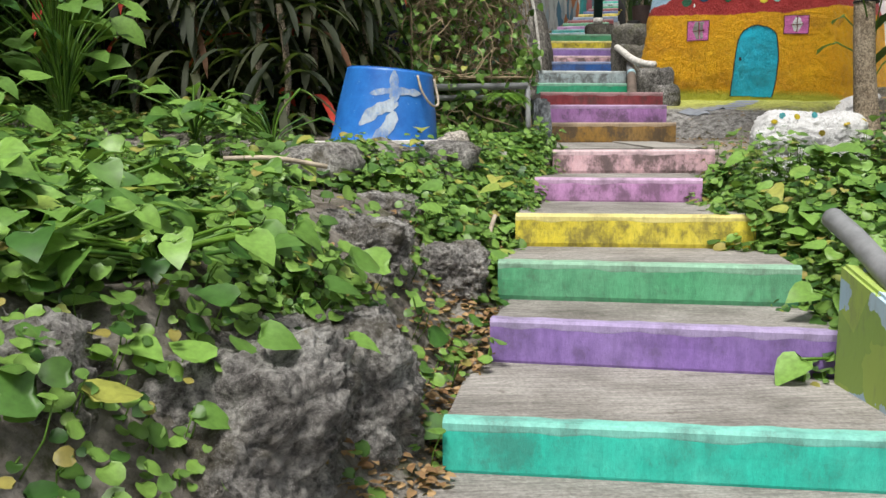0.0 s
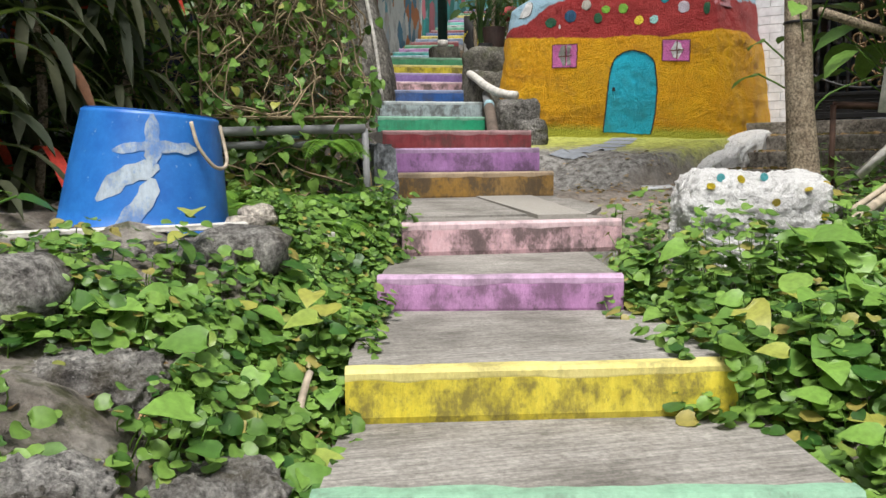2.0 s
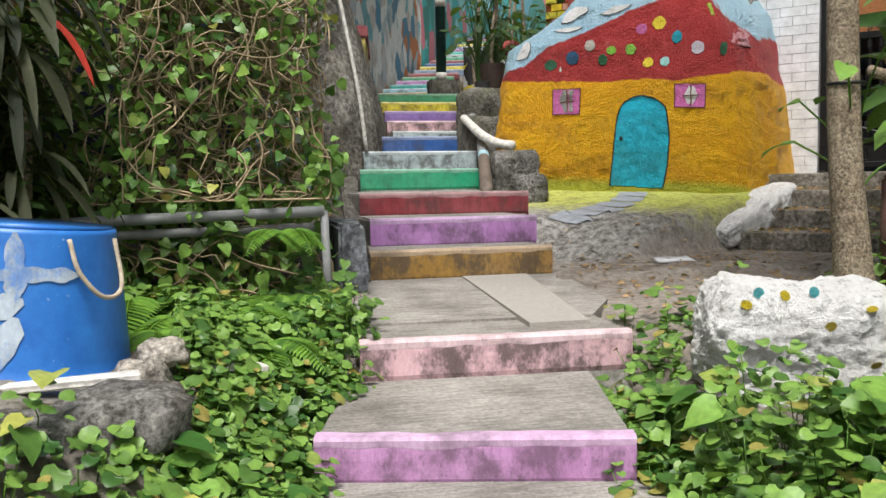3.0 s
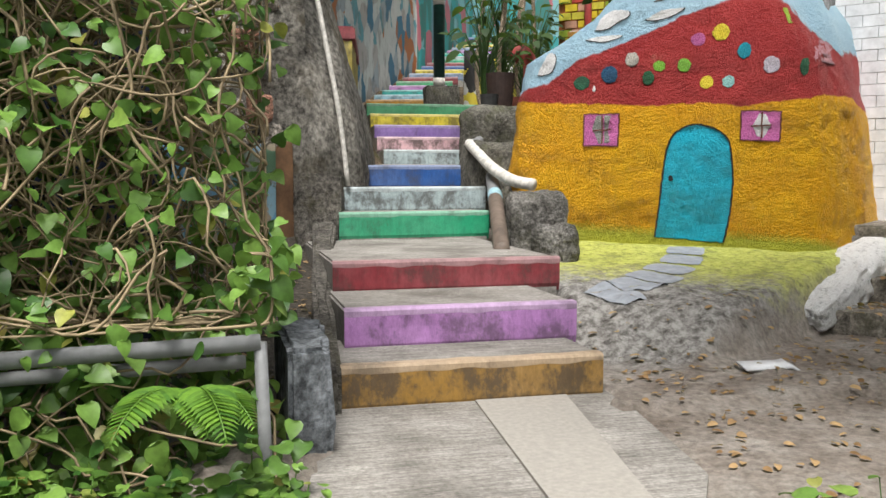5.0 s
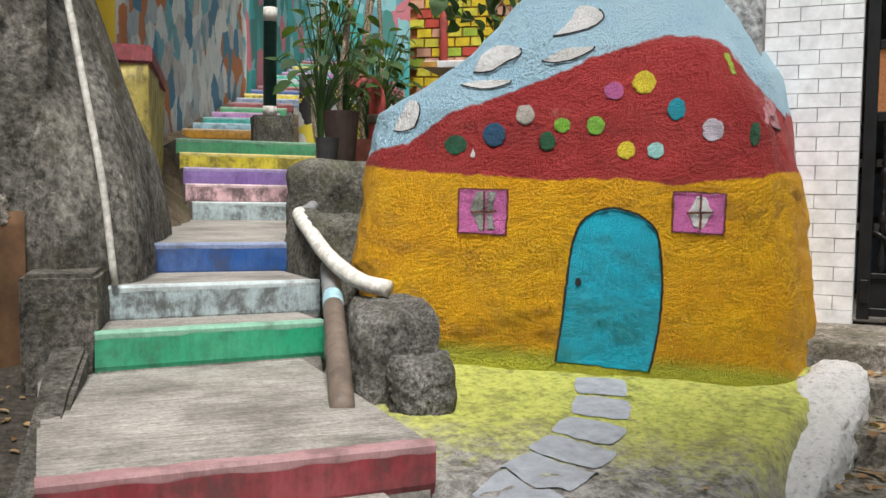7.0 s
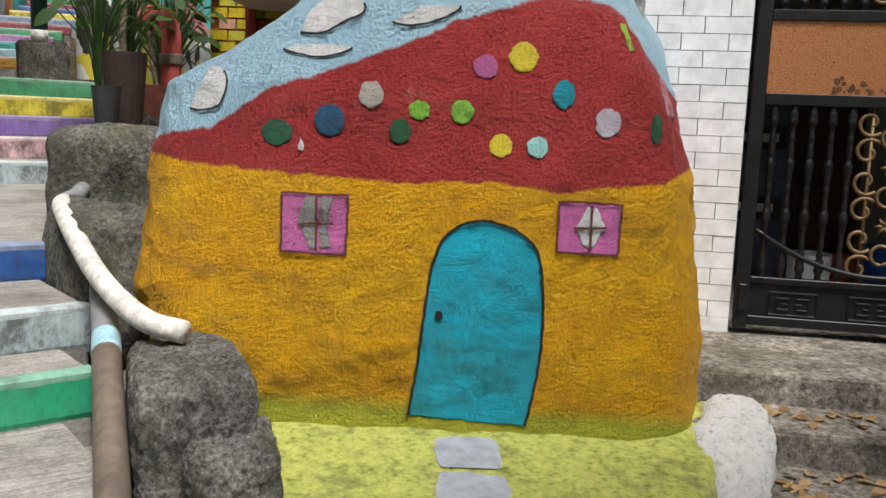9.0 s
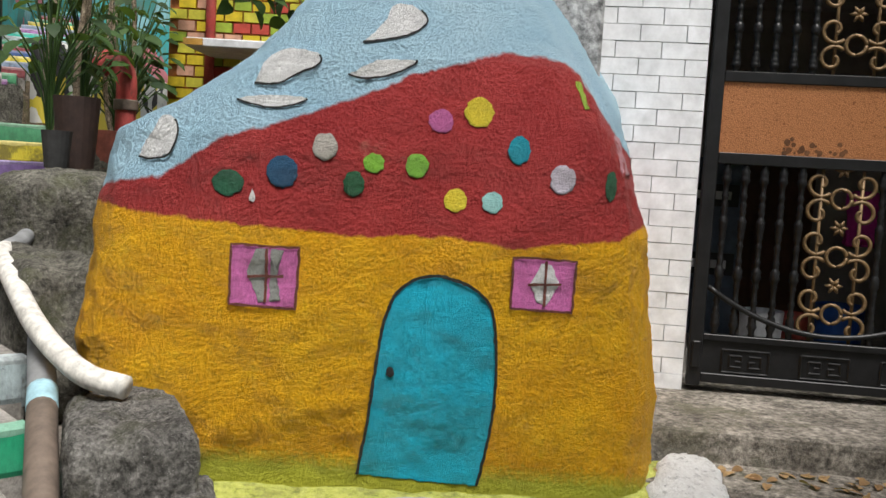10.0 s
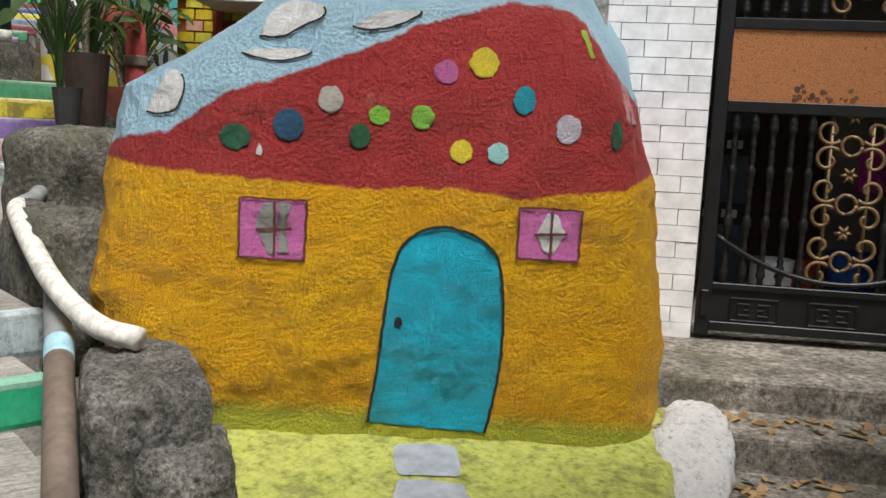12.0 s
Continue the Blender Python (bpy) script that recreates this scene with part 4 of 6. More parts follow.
BRICKRED = stone_mat("old_red_brick", (0.25, 0.11, 0.07), (0.42, 0.24, 0.17), None, 7, 0.8)
stone_rows = [(-0.55 + 0.185 * k + 0.09 * (r % 2), 1.24 + 0.155 * r) for r in range(8) for k in range(9)]
for i, (x, z) in enumerate(stone_rows):
    x, z = x + RNG.uniform(-0.035, 0.035), z + RNG.uniform(-0.03, 0.03)
    if x > 0.98 or RNG.random() < 0.2 or (abs(x - 0.87) < 0.17 and abs(z - 1.4) < 0.17):
        continue
    y = 10.55 + (x + 3.2) * 0.2432
    part("stone", boulder(x, y + 0.015, z, 0.06 + RNG.uniform(0, 0.04), 0.06, 0.05 + RNG.uniform(0, 0.035), RNG.uniform(3, 7), i * 1.7, 0.3, 4, 14), BRICKRED if i in (13, 29, 43) else RUBBLE, stones, smooth=True)
part("stone", boulder(0.87, 11.53, 1.4, 0.085, 0.07, 0.1, 7.0, 3.0, 0.1, 4, 14), BRICKRED, stones, smooth=True)
# leaning buttress beside the stairs
bm = bmesh.new()
prof = [(1.08, 11.62), (1.24, 11.42), (1.6, 11.8), (1.78, 12.3), (1.98, 13.3), (1.4, 14.0), (0.7, 13.6)]
rings = []
for j in range(30):
    z = 0.2 + j * 0.15
    t = min(0.62, 0.36 * max(0, z - 1.1) ** 1.3)
    ring = []
    for k in range(len(prof)):
        for u in range(8):
            a, b = Vector((*prof[k], 0)), Vector((*prof[(k + 1) % len(prof)], 0))
            p = a.lerp(b, u / 8)
            p = p.lerp(Vector((1.05, 12.3, 0)), t)
            p.z = z
            w = 0.05 * noise.noise(p * 1.9) + 0.03 * noise.noise(p * 5) + 0.012 * noise.noise(p * 13)
            p += Vector((p.x - 1.05, p.y - 12.3, 0)).normalized() * w
            ring.append(bm.verts.new(p))
    rings.append(ring)
n = len(rings[0])
for A, B in zip(rings, rings[1:]):
    for k in range(n):
        bm.faces.new((A[k], A[(k + 1) % n], B[(k + 1) % n], B[k]))
bm.faces.new(rings[-1])
tagged(part("buttress", bm, WALL_STONE, smooth=True), "massive weathered concrete buttress, stained and leaning", "buttress", kind="structure")
tagged(pipe("drain_pipe", [(1.5, 11.6, 0.86), (1.44, 11.62, 1.4), (1.34, 11.68, 2.0), (1.22, 11.78, 2.8), (1.1, 11.85, 4.3)], 0.018, WHITE_PIPE), "thin white pipe running up the buttress", "pipe")
# low curb along the stairs
bm = prism([(0.95, 8.55), (1.04, 8.5), (1.14, 9.7), (1.36, 11.2), (1.24, 11.5), (1.05, 9.8)], -0.3, 0.16, 0.02)
for v in bm.verts:
    if v.co.z > 0:
        v.co.z += 0.02 + 0.165 * (v.co.y - 8.55)
tagged(part("curb", roughen(bm, 5, 0.02, 4), ROUGH_CONCRETE), "rough sloping concrete curb beside the steps", "curb", kind="structure")
bm = prism([(1.08, 11.2), (1.4, 11.25), (1.46, 11.62), (1.72, 12.3), (1.72, 12.6), (1.2, 12.3)], 0.2, 0.95, 0.02)
tagged(part("curb", roughen(bm, 4, 0.025, 4), ROUGH_CONCRETE), "rough concrete block beside the upper steps", "curb", kind="structure")
# simple dark blue wall added as backing behind the thicket
wall_sheet("wall_west", (-6.0, 8.7), (0.35, 9.3), -0.5, 5.0, 0.3, DARK_WALL, "plain dark blue backing wall behind dense plants", 0.4, 0.01)
wall_sheet("wall_west", (-6.0, -6.0), (-6.0, 9.0), -3.0, 2.5, -0.3, DARK_CONCRETE, "dark mossy boundary wall", 0.5, 0.03)

# ---- right side of the upper steps ----
def block(name, label, category, *a, **k):
    m = k.pop("material", DARK_CONCRETE)
    return tagged(part(name, boulder(*a, **k), m, smooth=True), label, category)


LUMP = stone_mat("pitted_grey_concrete", (0.06, 0.056, 0.05), (0.34, 0.325, 0.3), (0.075, 0.075, 0.045), 6.0, 1.0, speck=0.55, dist=0.035)
block("concrete_lump", "dark rough lump of concrete beside the steps", "concrete lump", 2.68, 10.9, 0.52, 0.19, 0.33, 0.3, boxy=9, seed=3.1, amount=0.07, sub=6, turn=-14, material=LUMP)
block("concrete_lump", "dark low lump of concrete at the boulder's foot", "concrete lump", 2.73, 10.62, 0.42, 0.15, 0.22, 0.2, boxy=5, seed=2.6, amount=0.1, sub=6, turn=-22, material=LUMP)
block("stone_block", "mossy square stone block beside the steps", "stone block", 3.02, 12.95, 1.25, 0.3, 0.38, 0.3, boxy=6, seed=1.3, amount=0.08, sub=4, turn=-15)
block("stone_block", "mossy square stone block above the steps", "stone block", 3.3, 13.7, 1.2, 0.34, 0.42, 0.34, boxy=6, seed=8.3, amount=0.08, sub=4, turn=-10)
block("stone_block", "mossy square stone block by the far steps", "stone block", 4.05, 15.6, 1.5, 0.32, 0.5, 0.3, boxy=6, seed=2.7, amount=0.08, sub=4, turn=-10)
block("stone_block", "low dark stone at the end of a step", "stone block", 2.76, 12.15, 0.85, 0.22, 0.4, 0.36, boxy=5, seed=4.4, amount=0.12, sub=4, turn=0)
PIPE_TIP = plain_mat("pale_blue_paint_smear", (0.3, 0.48, 0.55), 0.6, var=0.3)
rail = thing("handrail_pipe", "stout brown and grey pipe post with blue smear", "pipe")
pipe("lower_pipe", [(2.24, 10.24, 0.47), (2.33, 10.58, 0.59), (2.42, 10.92, 0.69), (2.5, 11.22, 0.775)], 0.052, BROWN_PIPE, rail)
pipe("upper_pipe", [(2.5, 11.22, 0.776), (2.56, 11.46, 0.86), (2.6, 11.62, 0.93)], 0.05, GREY_PIPE, rail, "grey upper end of the pipe")
pipe("paint_smear", [(2.492, 11.19, 0.767), (2.522, 11.3, 0.802)], 0.0535, PIPE_TIP, rail, "pale blue paint smear")
rail2 = thing("white_pipe", "white scuffed bent pipe leaning across rough stones", "pipe")
pipe("bent_pipe", [(2.7, 10.97, 0.87), (2.6, 11.12, 0.9), (2.55, 11.45, 0.99), (2.56, 11.9, 1.12), (2.6, 12.25, 1.19), (2.64, 12.38, 1.2)], 0.042, WHITE_PIPE, rail2, n=8)
pipe("grey_pipe", [(2.642, 12.385, 1.2), (2.8, 12.65, 1.25), (2.98, 13.05, 1.5)], 0.04, GREY_PIPE, rail2, "grey far end of the pipe")

# whitewashed edge stone and steps to the gate
white_edge = boulder(0, 0, 0, 0.13, 0.64, 0.11, boxy=4.5, seed=6.0, amount=0.03, sub=6)
for v in white_edge.verts:
    q = v.co * 4.0
    v.co += v.co.normalized() * (0.07 * noise.noise(q) + 0.04 * noise.noise(q * 2.7) + 0.018 * noise.noise(q * 8))
    v.co.z += 0.26 * v.co.y
    v.co.x *= 1 + 0.3 * v.co.y
tagged(part("edge_stone", white_edge, WHITE_ROCK, smooth=True), "whitewashed sloping edge stone beside the gate steps", "edge stone").matrix_world = pose(4.36, 9.86, 0.27, 0, 0, -55)
GU = Vector((0.68, -0.733, 0))
GN = Vector((0.733, 0.68, 0))
G0 = Vector((5.7, 10.8, 0))
GATE_M = Matrix(((0.68, 0.733, 0, 5.705), (-0.733, 0.68, 0, 10.8), (0, 0, 1, 0), (0, 0, 0, 1)))
GATE_STEP = stone_mat("weathered_brown_concrete", (0.1, 0.088, 0.072), (0.36, 0.325, 0.28), (0.1, 0.095, 0.06), 3.5, 0.7, speck=0.25, dist=0.015)
gate_steps = thing("gate_steps", "weathered concrete steps with dead leaves below the gate", "stairs", kind="structure")
for a, b, z0, z1, u0, u1 in ((-0.86, 0.35, -0.3, 0.59, -0.55, 2.4), (-1.22, 0.0, -0.3, 0.45, -0.5, 2.4), (-1.62, -0.5, -0.3, 0.3, -0.5, 2.4), (-2.1, -1.0, -0.3, 0.15, -0.6, 2.4)):
    bm = roughen(box(u0, a, z0, u1, b, z1, 0.02, 2), 4, 0.012, 3.0, 0.003)
    st = part("step", bm, GATE_STEP, gate_steps)
    st.matrix_world = GATE_M
block("concrete_lump", "dark concrete shoulder between boulder and gate steps", "concrete lump", 5.08, 10.62, 0.24, 0.22, 0.45, 0.28, boxy=4, seed=9.0, amount=0.1, turn=-40, material=ROUGH_CONCRETE)

# white brick pier, brick by brick
pier = tagged(part("wall_east", box(-1.6, 0.03, 0.0, -0.07, 0.3, 4.4), MORTAR), "white painted brick wall beside the gate", "wall", kind="structure")
pier.matrix_world = GATE_M
brick_me = None
for row in range(42):
    z = 0.58 + row * 0.0875
    u = -0.075
    first = row % 2
    while u > -1.5:
        w = (0.115 if first else 0.24) if u > -0.1 else 0.24
        first = 0
        if brick_me is None:
            src = part("brick", box(-0.5, -0.012, -0.5, 0.5, 0.05, 0.5, 0.0), WHITE_BRICK, pier)
            bmesh_tmp = bmesh.new()
            bmesh_tmp.from_mesh(src.data)
            bmesh.ops.bevel(bmesh_tmp, geom=bmesh_tmp.edges[:], offset=0.006, segments=1, affect='EDGES')
            bmesh_tmp.to_mesh(src.data)
            bmesh_tmp.free()
            brick_me, ob = src.data, src
        else:
            ob = new("brick", brick_me)
            ob.parent = pier
        ob.matrix_basis = Matrix.Translation((u - w / 2, RNG.uniform(-0.003, 0.003), z + 0.042)) @ Matrix.Diagonal((w - 0.003, 1, 0.0845, 1))
        u -= w
grey_pillar = tagged(part("grey_pillar", roughen(box(-0.98, -0.3, 0.0, -0.62, 0.02, 4.4, 0.05, 3), 4, 0.03, 2.5), stone_mat("smooth_grey_render", (0.17, 0.17, 0.17), (0.36, 0.36, 0.36), None, 2.5, 0.4)), "rounded grey rendered pillar behind the boulder", "pillar", kind="structure")
grey_pillar.matrix_world = GATE_M
wall_sheet("wall_behind_boulder", (4.75, 12.9), (5.2, 11.4), 0.4, 4.2, 0.3, DARK_CONCRETE, "dark mossy wall with roots behind the boulder", 0.12, 0.08)

# wrought iron gate
gate = thing("gate", "black wrought iron gate with bronze scrollwork and copper panel", "gate", m=GATE_M)
W, ZB, ZT = 1.3, 0.64, 2.95
part("frame_stile", box(-0.055, -0.03, ZB - 0.02, 0.015, 0.03, ZT, 0.004), IRON, gate)
part("frame_stile", box(W - 0.015, -0.03, ZB - 0.02, W + 0.055, 0.03, ZT, 0.004), IRON, gate)
for z0, z1 in ((ZB, ZB + 0.05), (0.865, 0.9), (1.8, 1.86), (2.225, 2.28), (2.9, 2.95)):
    part("frame_rail", box(0.015, -0.026, z0, W - 0.015, 0.026, z1, 0.004), IRON, gate)
part("kick_panel", box(0.015, -0.008, ZB + 0.05, W - 0.015, 0.008, 0.865), IRON, gate, "solid black panel with key pattern")
m, nt, b = mat("embossed_copper", 0.38, 0.55, 0.5)
vo = node(nt, "ShaderNodeTexVoronoi", Scale=115.0)
vo.feature = 'DISTANCE_TO_EDGE'
nt.links.new(coords(nt), vo.inputs["Vector"])
cn = noise_tex(nt, coords(nt), 5, 6, 0.7)
cc2 = mixc(nt, ramp(nt, vo.outputs["Distance"], [(0.02, 1.0), (0.12, 0.0)]), (0.56, 0.24, 0.1), (0.2, 0.07, 0.03))
nt.links.new(mixc(nt, ramp(nt, cn, [(0.6, 0.0), (0.75, 0.5)]), cc2, (0.6, 0.32, 0.18)), b.inputs["Base Color"])
bump(nt, b, vo.outputs["Distance"], 0.4, 0.004)
part("copper_panel", box(0.015, -0.012, 1.86, W - 0.015, 0.012, 2.225), m, gate, "embossed copper coloured metal panel")
rustm = plain_mat("dark_corrosion", (0.12, 0.05, 0.02), 0.9, var=0.5)
corrosion = bmesh.new()
for i in range(26):
    bmesh.ops.create_circle(corrosion, cap_ends=True, segments=7, radius=RNG.uniform(0.006, 0.018), matrix=Matrix.Translation((0.32 + RNG.uniform(0, 0.34), -0.0135, 1.868 + abs(RNG.normal(0, 0.03)))) @ Matrix.Rotation(radians(90), 4, 'X'))
part("corrosion", corrosion, rustm, gate, "dark corroded patch")["kind"] = "stuff"
for k in range(3):
    u = 0.24 + 0.4 * k
    line = [(u - 0.12, 0.7), (u - 0.12, 0.82), (u + 0.12, 0.82), (u + 0.12, 0.7)]
    for pts in (line + [line[0]], [(u - 0.02, 0.73), (u - 0.08, 0.73), (u - 0.08, 0.79), (u - 0.02, 0.79), (u - 0.02, 0.76), (u - 0.05, 0.76)], [(u + 0.02, 0.79), (u + 0.08, 0.79), (u + 0.08, 0.73), (u + 0.02, 0.73), (u + 0.02, 0.76), (u + 0.05, 0.76)]):
        V, F, o = [], [], 0
        for (a, c), (d, e) in zip(pts, pts[1:]):
            v, f = tube_data([(a, -0.012, c), (d, -0.012, e)], 0.007, 4)
            V += list(v)
            F += [tuple(x + o for x in q) for q in f]
            o += len(v)
        raw("key_pattern", V, F, IRON, gate)


def baluster(z0, z1):
    zs = np.linspace(z0, z1, 56)
    t = (zs - z0) / (z1 - z0)
    r = 0.014 + 0.009 * np.maximum(0, np.sin(t * math.pi * 7)) ** 2 + 0.006 * ((t * 21) % 1 < 0.3)
    return tube_data([(0, 0, z) for z in zs], r, 8)


def scroll(cx, cz, r, a0, a1, turns=1.0, shrink=0.25, n=26):
    return [(cx + r * (1 - (1 - shrink) * k / n) * math.cos(a0 + (a1 - a0) * k / n), 0.0, cz + r * (1 - (1 - shrink) * k / n) * math.sin(a0 + (a1 - a0) * k / n)) for k in range(n + 1)]


for z0, z1 in ((0.9, 1.8), (2.28, 2.9)):
    v, f = baluster(z0, z1)
    for u in (0.07, 0.165, 0.26, 0.355, 0.45, 0.85, 0.945, 1.04, 1.135, 1.23):
        raw("baluster", v + np.array((u, 0, 0)), f, IRON, gate, smooth=True)
    cz, n_row = (z0 + z1) / 2, 3 if z1 - z0 > 0.8 else 2
    step_z = (z1 - z0) / n_row
    for k in range(n_row):
        zc = z0 + step_z * (k + 0.5)
        for sx in (-1, 1):
            for sz in (-1, 1):
                pts = [(0.65 + sx * (a - 0.65), y, zc + sz * (c - zc)) for a, y, c in scroll(0.76, zc + 0.075, 0.072, -2.4, 4.2)]
                tubes("scroll", [pts], 0.011, BRONZE, gate, "bronze painted scroll")
        tubes("ring", [[(0.65 + 0.05 * math.cos(a), -0.005, zc + 0.05 * math.sin(a)) for a in np.linspace(0, 2 * math.pi, 20)]], 0.01, BRONZE, gate, "bronze painted ring")
        for a in range(6):
            w = a * math.pi / 3
            tubes("petal", [[(0.65, -0.004, zc + step_z / 2), (0.65 + 0.022 * math.cos(w), -0.012, zc + step_z / 2 + 0.022 * math.sin(w)), (0.65 + 0.045 * math.cos(w), -0.004, zc + step_z / 2 + 0.045 * math.sin(w))]], [[0.006, 0.012, 0.003]], BRONZE, gate)
    for u in (0.55, 0.75):
        tubes("upright_bar", [[(u, 0, z0), (u, 0, z1)]], 0.009, BRONZE, gate)
arc = [(0.02 + 1.26 * k / 30, -0.014, 0.93 + 0.22 * (2 * k / 30 - 1) ** 2) for k in range(31)]
tubes("arched_bar", [arc], 0.016, IRON, gate)
part("latch_box", box(-0.04, -0.045, 0.72, 0.0, -0.03, 0.86, 0.004), IRON, gate)

# the yard behind the gate
wall_sheet("wall_east", tuple((G0 + GU * 1.36)[:2]), tuple((G0 + GU * 5)[:2]), -0.5, 4.4, 0.25, WHITE_BRICK, "white painted wall beyond the gate", 0.4, 0.004)
DARKROOM = plain_mat("dim_plaster", (0.4, 0.37, 0.34), 0.9, var=0.3, scale=2)
for nm, bx in (("wall_yard", (-0.8, 2.6, 0.5, 2.6, 2.75, 4.4)), ("wall_yard", (-0.95, 0.32, 0.5, -0.8, 2.75, 4.4)), ("wall_yard", (2.6, 0.32, 0.5, 2.75, 2.75, 4.4)), ("floor_yard", (-0.8, 0.36, 0.4, 2.6, 2.6, 0.6)), ("ceiling_yard", (-0.8, 0.3, 3.1, 2.6, 2.6, 3.22))):
    tagged(part(nm, box(*bx), DARKROOM), "dim plastered porch behind the gate", "ceiling" if nm[0] == "c" else "wall" if nm[0] == "w" else "floor", kind="structure").matrix_world = GATE_M
lintel = tagged(part("lintel", box(-0.07, 0.03, 2.96, 1.4, 0.28, 4.4, 0.01), WHITE_BRICK), "white painted lintel above the gate", "lintel", kind="structure")
lintel.matrix_world = GATE_M


def yard(name, bm, material, label, category, smooth=False):
    ob = tagged(part(name, bm, material, smooth=smooth), label, category)
    ob.matrix_world = GATE_M
    return ob


door_m = plain_mat("brown_door_wood", (0.11, 0.045, 0.02), 0.5, var=0.4, scale=4)
inner = yard("inner_door", box(0.62, 2.55, 0.6, 1.15, 2.6, 2.5, 0.008), door_m, "brown wooden inner door in the porch", "door")
part("door_panel", box(0.7, 2.535, 0.8, 1.07, 2.555, 1.5, 0.01), door_m, inner)
yard("cupboard", box(-0.1, 1.9, 0.6, 0.5, 2.4, 1.9, 0.01), plain_mat("grey_blue_panel", (0.1, 0.13, 0.17), 0.6), "grey blue metal cupboard with white lettering bars", "cupboard")
sign_m = plain_mat("black_sign", (0.015, 0.015, 0.015), 0.5)
for z in (1.05, 1.55):
    sg = yard("sign_board", box(-0.08, 1.86, z, 0.46, 1.885, z + 0.16), sign_m, "black sign board with white lettering bars", "sign")
    for k in range(7):
        part("letter_bar", box(-0.03 + 0.065 * k, 1.852, z + 0.05, 0.015 + 0.065 * k, 1.859, z + 0.11), WHITE_BRICK, sg)
for u, v, r, h, col, lab in ((0.55, 1.2, 0.14, 0.3, (0.6, 0.62, 0.66), "white plastic bucket on the porch floor"), (1.12, 1.5, 0.16, 0.34, (0.02, 0.1, 0.4), "blue plastic basket on the porch floor"), (0.9, 1.8, 0.12, 0.22, (0.5, 0.1, 0.08), "red plastic tub on the porch floor")):
    bm = bmesh.new()
    bmesh.ops.create_cone(bm, cap_ends=True, segments=24, radius1=r * 0.85, radius2=r, depth=h, matrix=Matrix.Translation((u, v, 0.6 + h / 2)))
    bmesh.ops.inset_region(bm, faces=[f for f in bm.faces if f.normal.z > 0.9], thickness=0.012, depth=-h * 0.8)
    yard("plastic_bucket", bm, plain_mat("bucket_plastic", col, 0.4), lab, "bucket")
yard("hanging_cloth", roughen(box(1.1, 1.45, 1.35, 1.3, 1.52, 1.7, 0.02, 2), 4, 0.03, 9), plain_mat("magenta_cloth", (0.5, 0.03, 0.3), 0.9), "magenta cloth hanging in the porch", "cloth")

# ---- right bank: whitewashed rock, bottle, wood, low wall ----
wr = tagged(part("painted_rock", boulder(2.28, 6.33, -0.06, 0.33, 0.25, 0.245, boxy=5, seed=2.2, amount=0.11, sub=6, turn=-16), WHITE_ROCK, smooth=True), "whitewashed rough rock with small painted spots", "rock")
wr_tree = BVHTree.FromPolygons([v.co for v in wr.data.vertices], [p.vertices[:] for p in wr.data.polygons])
SPOT_Y, SPOT_T = fresh_paint("yellow_spot", (0.72, 0.55, 0.02)), fresh_paint("turquoise_spot", (0.1, 0.5, 0.55))
for i, (a, z) in enumerate(((-0.25, 0.14), (-0.12, 0.17), (0.02, 0.06), (0.16, 0.12), (0.26, 0.15), (0.24, 0.0), (0.18, -0.08), (-0.28, -0.14), (-0.1, -0.16), (-0.2, 0.18), (-0.02, 0.18), (0.32, 0.05))):
    e = Vector((1.2, 3.2, 0.5))
    w = (Vector((2.24 + a, 6.12 - 0.25 * a, z - 0.01)) - e).normalized()
    h = wr_tree.ray_cast(e, w)
    if h[0]:
        bm = bmesh.new()
        bmesh.ops.create_circle(bm, cap_ends=True, segments=10, radius=0.02, matrix=Matrix.Translation(h[0] - w * 0.012) @ h[1].to_track_quat('Z', 'Y').to_matrix().to_4x4())
        part("spot", bm, SPOT_T if i in (9, 10) else SPOT_Y, wr, "painted spot")
block("rubble_stone", "brown rough stone lying among plants", "stone", 2.75, 6.1, -0.04, 0.2, 0.15, 0.1, seed=7.7, amount=0.2, material=BANK)
for pts, r in (([(2.32, 5.72, -0.03), (2.56, 5.86, 0.04), (2.8, 6.0, 0.11)], [[0.022] * 13]), ([(2.5, 5.9, 0.03), (2.78, 6.02, 0.13)], [[0.014] * 7])):
    tagged(tubes("stick", [smooth_line(pts, 6)], r, WOOD, sides=7), "weathered grey stick lying on the bank", "stick", "sticks")
post = thing("post", "short mossy wooden post standing in plants", "post")
bm = box(3.18, 6.28, -0.3, 3.28, 6.36, 0.22, 0.01)
part("stake", roughen(bm, 2, 0.01, 8), BARK, post)
gm, gnt, gb = mat("clear_plastic", 0.12)
gb.inputs["Transmission Weight"].default_value = 0.75
gb.inputs["Base Color"].default_value = (0.8, 0.9, 0.88, 1)
bottle = thing("plastic_bottle", "clear plastic bottle upside on a post", "bottle")
bz = [(0.045, 0.22), (0.05, 0.24), (0.05, 0.33), (0.046, 0.345), (0.05, 0.36), (0.05, 0.42), (0.03, 0.47), (0.016, 0.5), (0.016, 0.51)]
V, F = tube_data([(3.23, 6.32, z) for r, z in bz], [r for r, z in bz], 16)
raw("body", V, F, gm, bottle, smooth=True)
V, F = tube_data([(3.23, 6.32, 0.505), (3.23, 6.32, 0.535)], 0.02, 14)
raw("cap", V, F, WHITE_PIPE, bottle, "white screw cap")

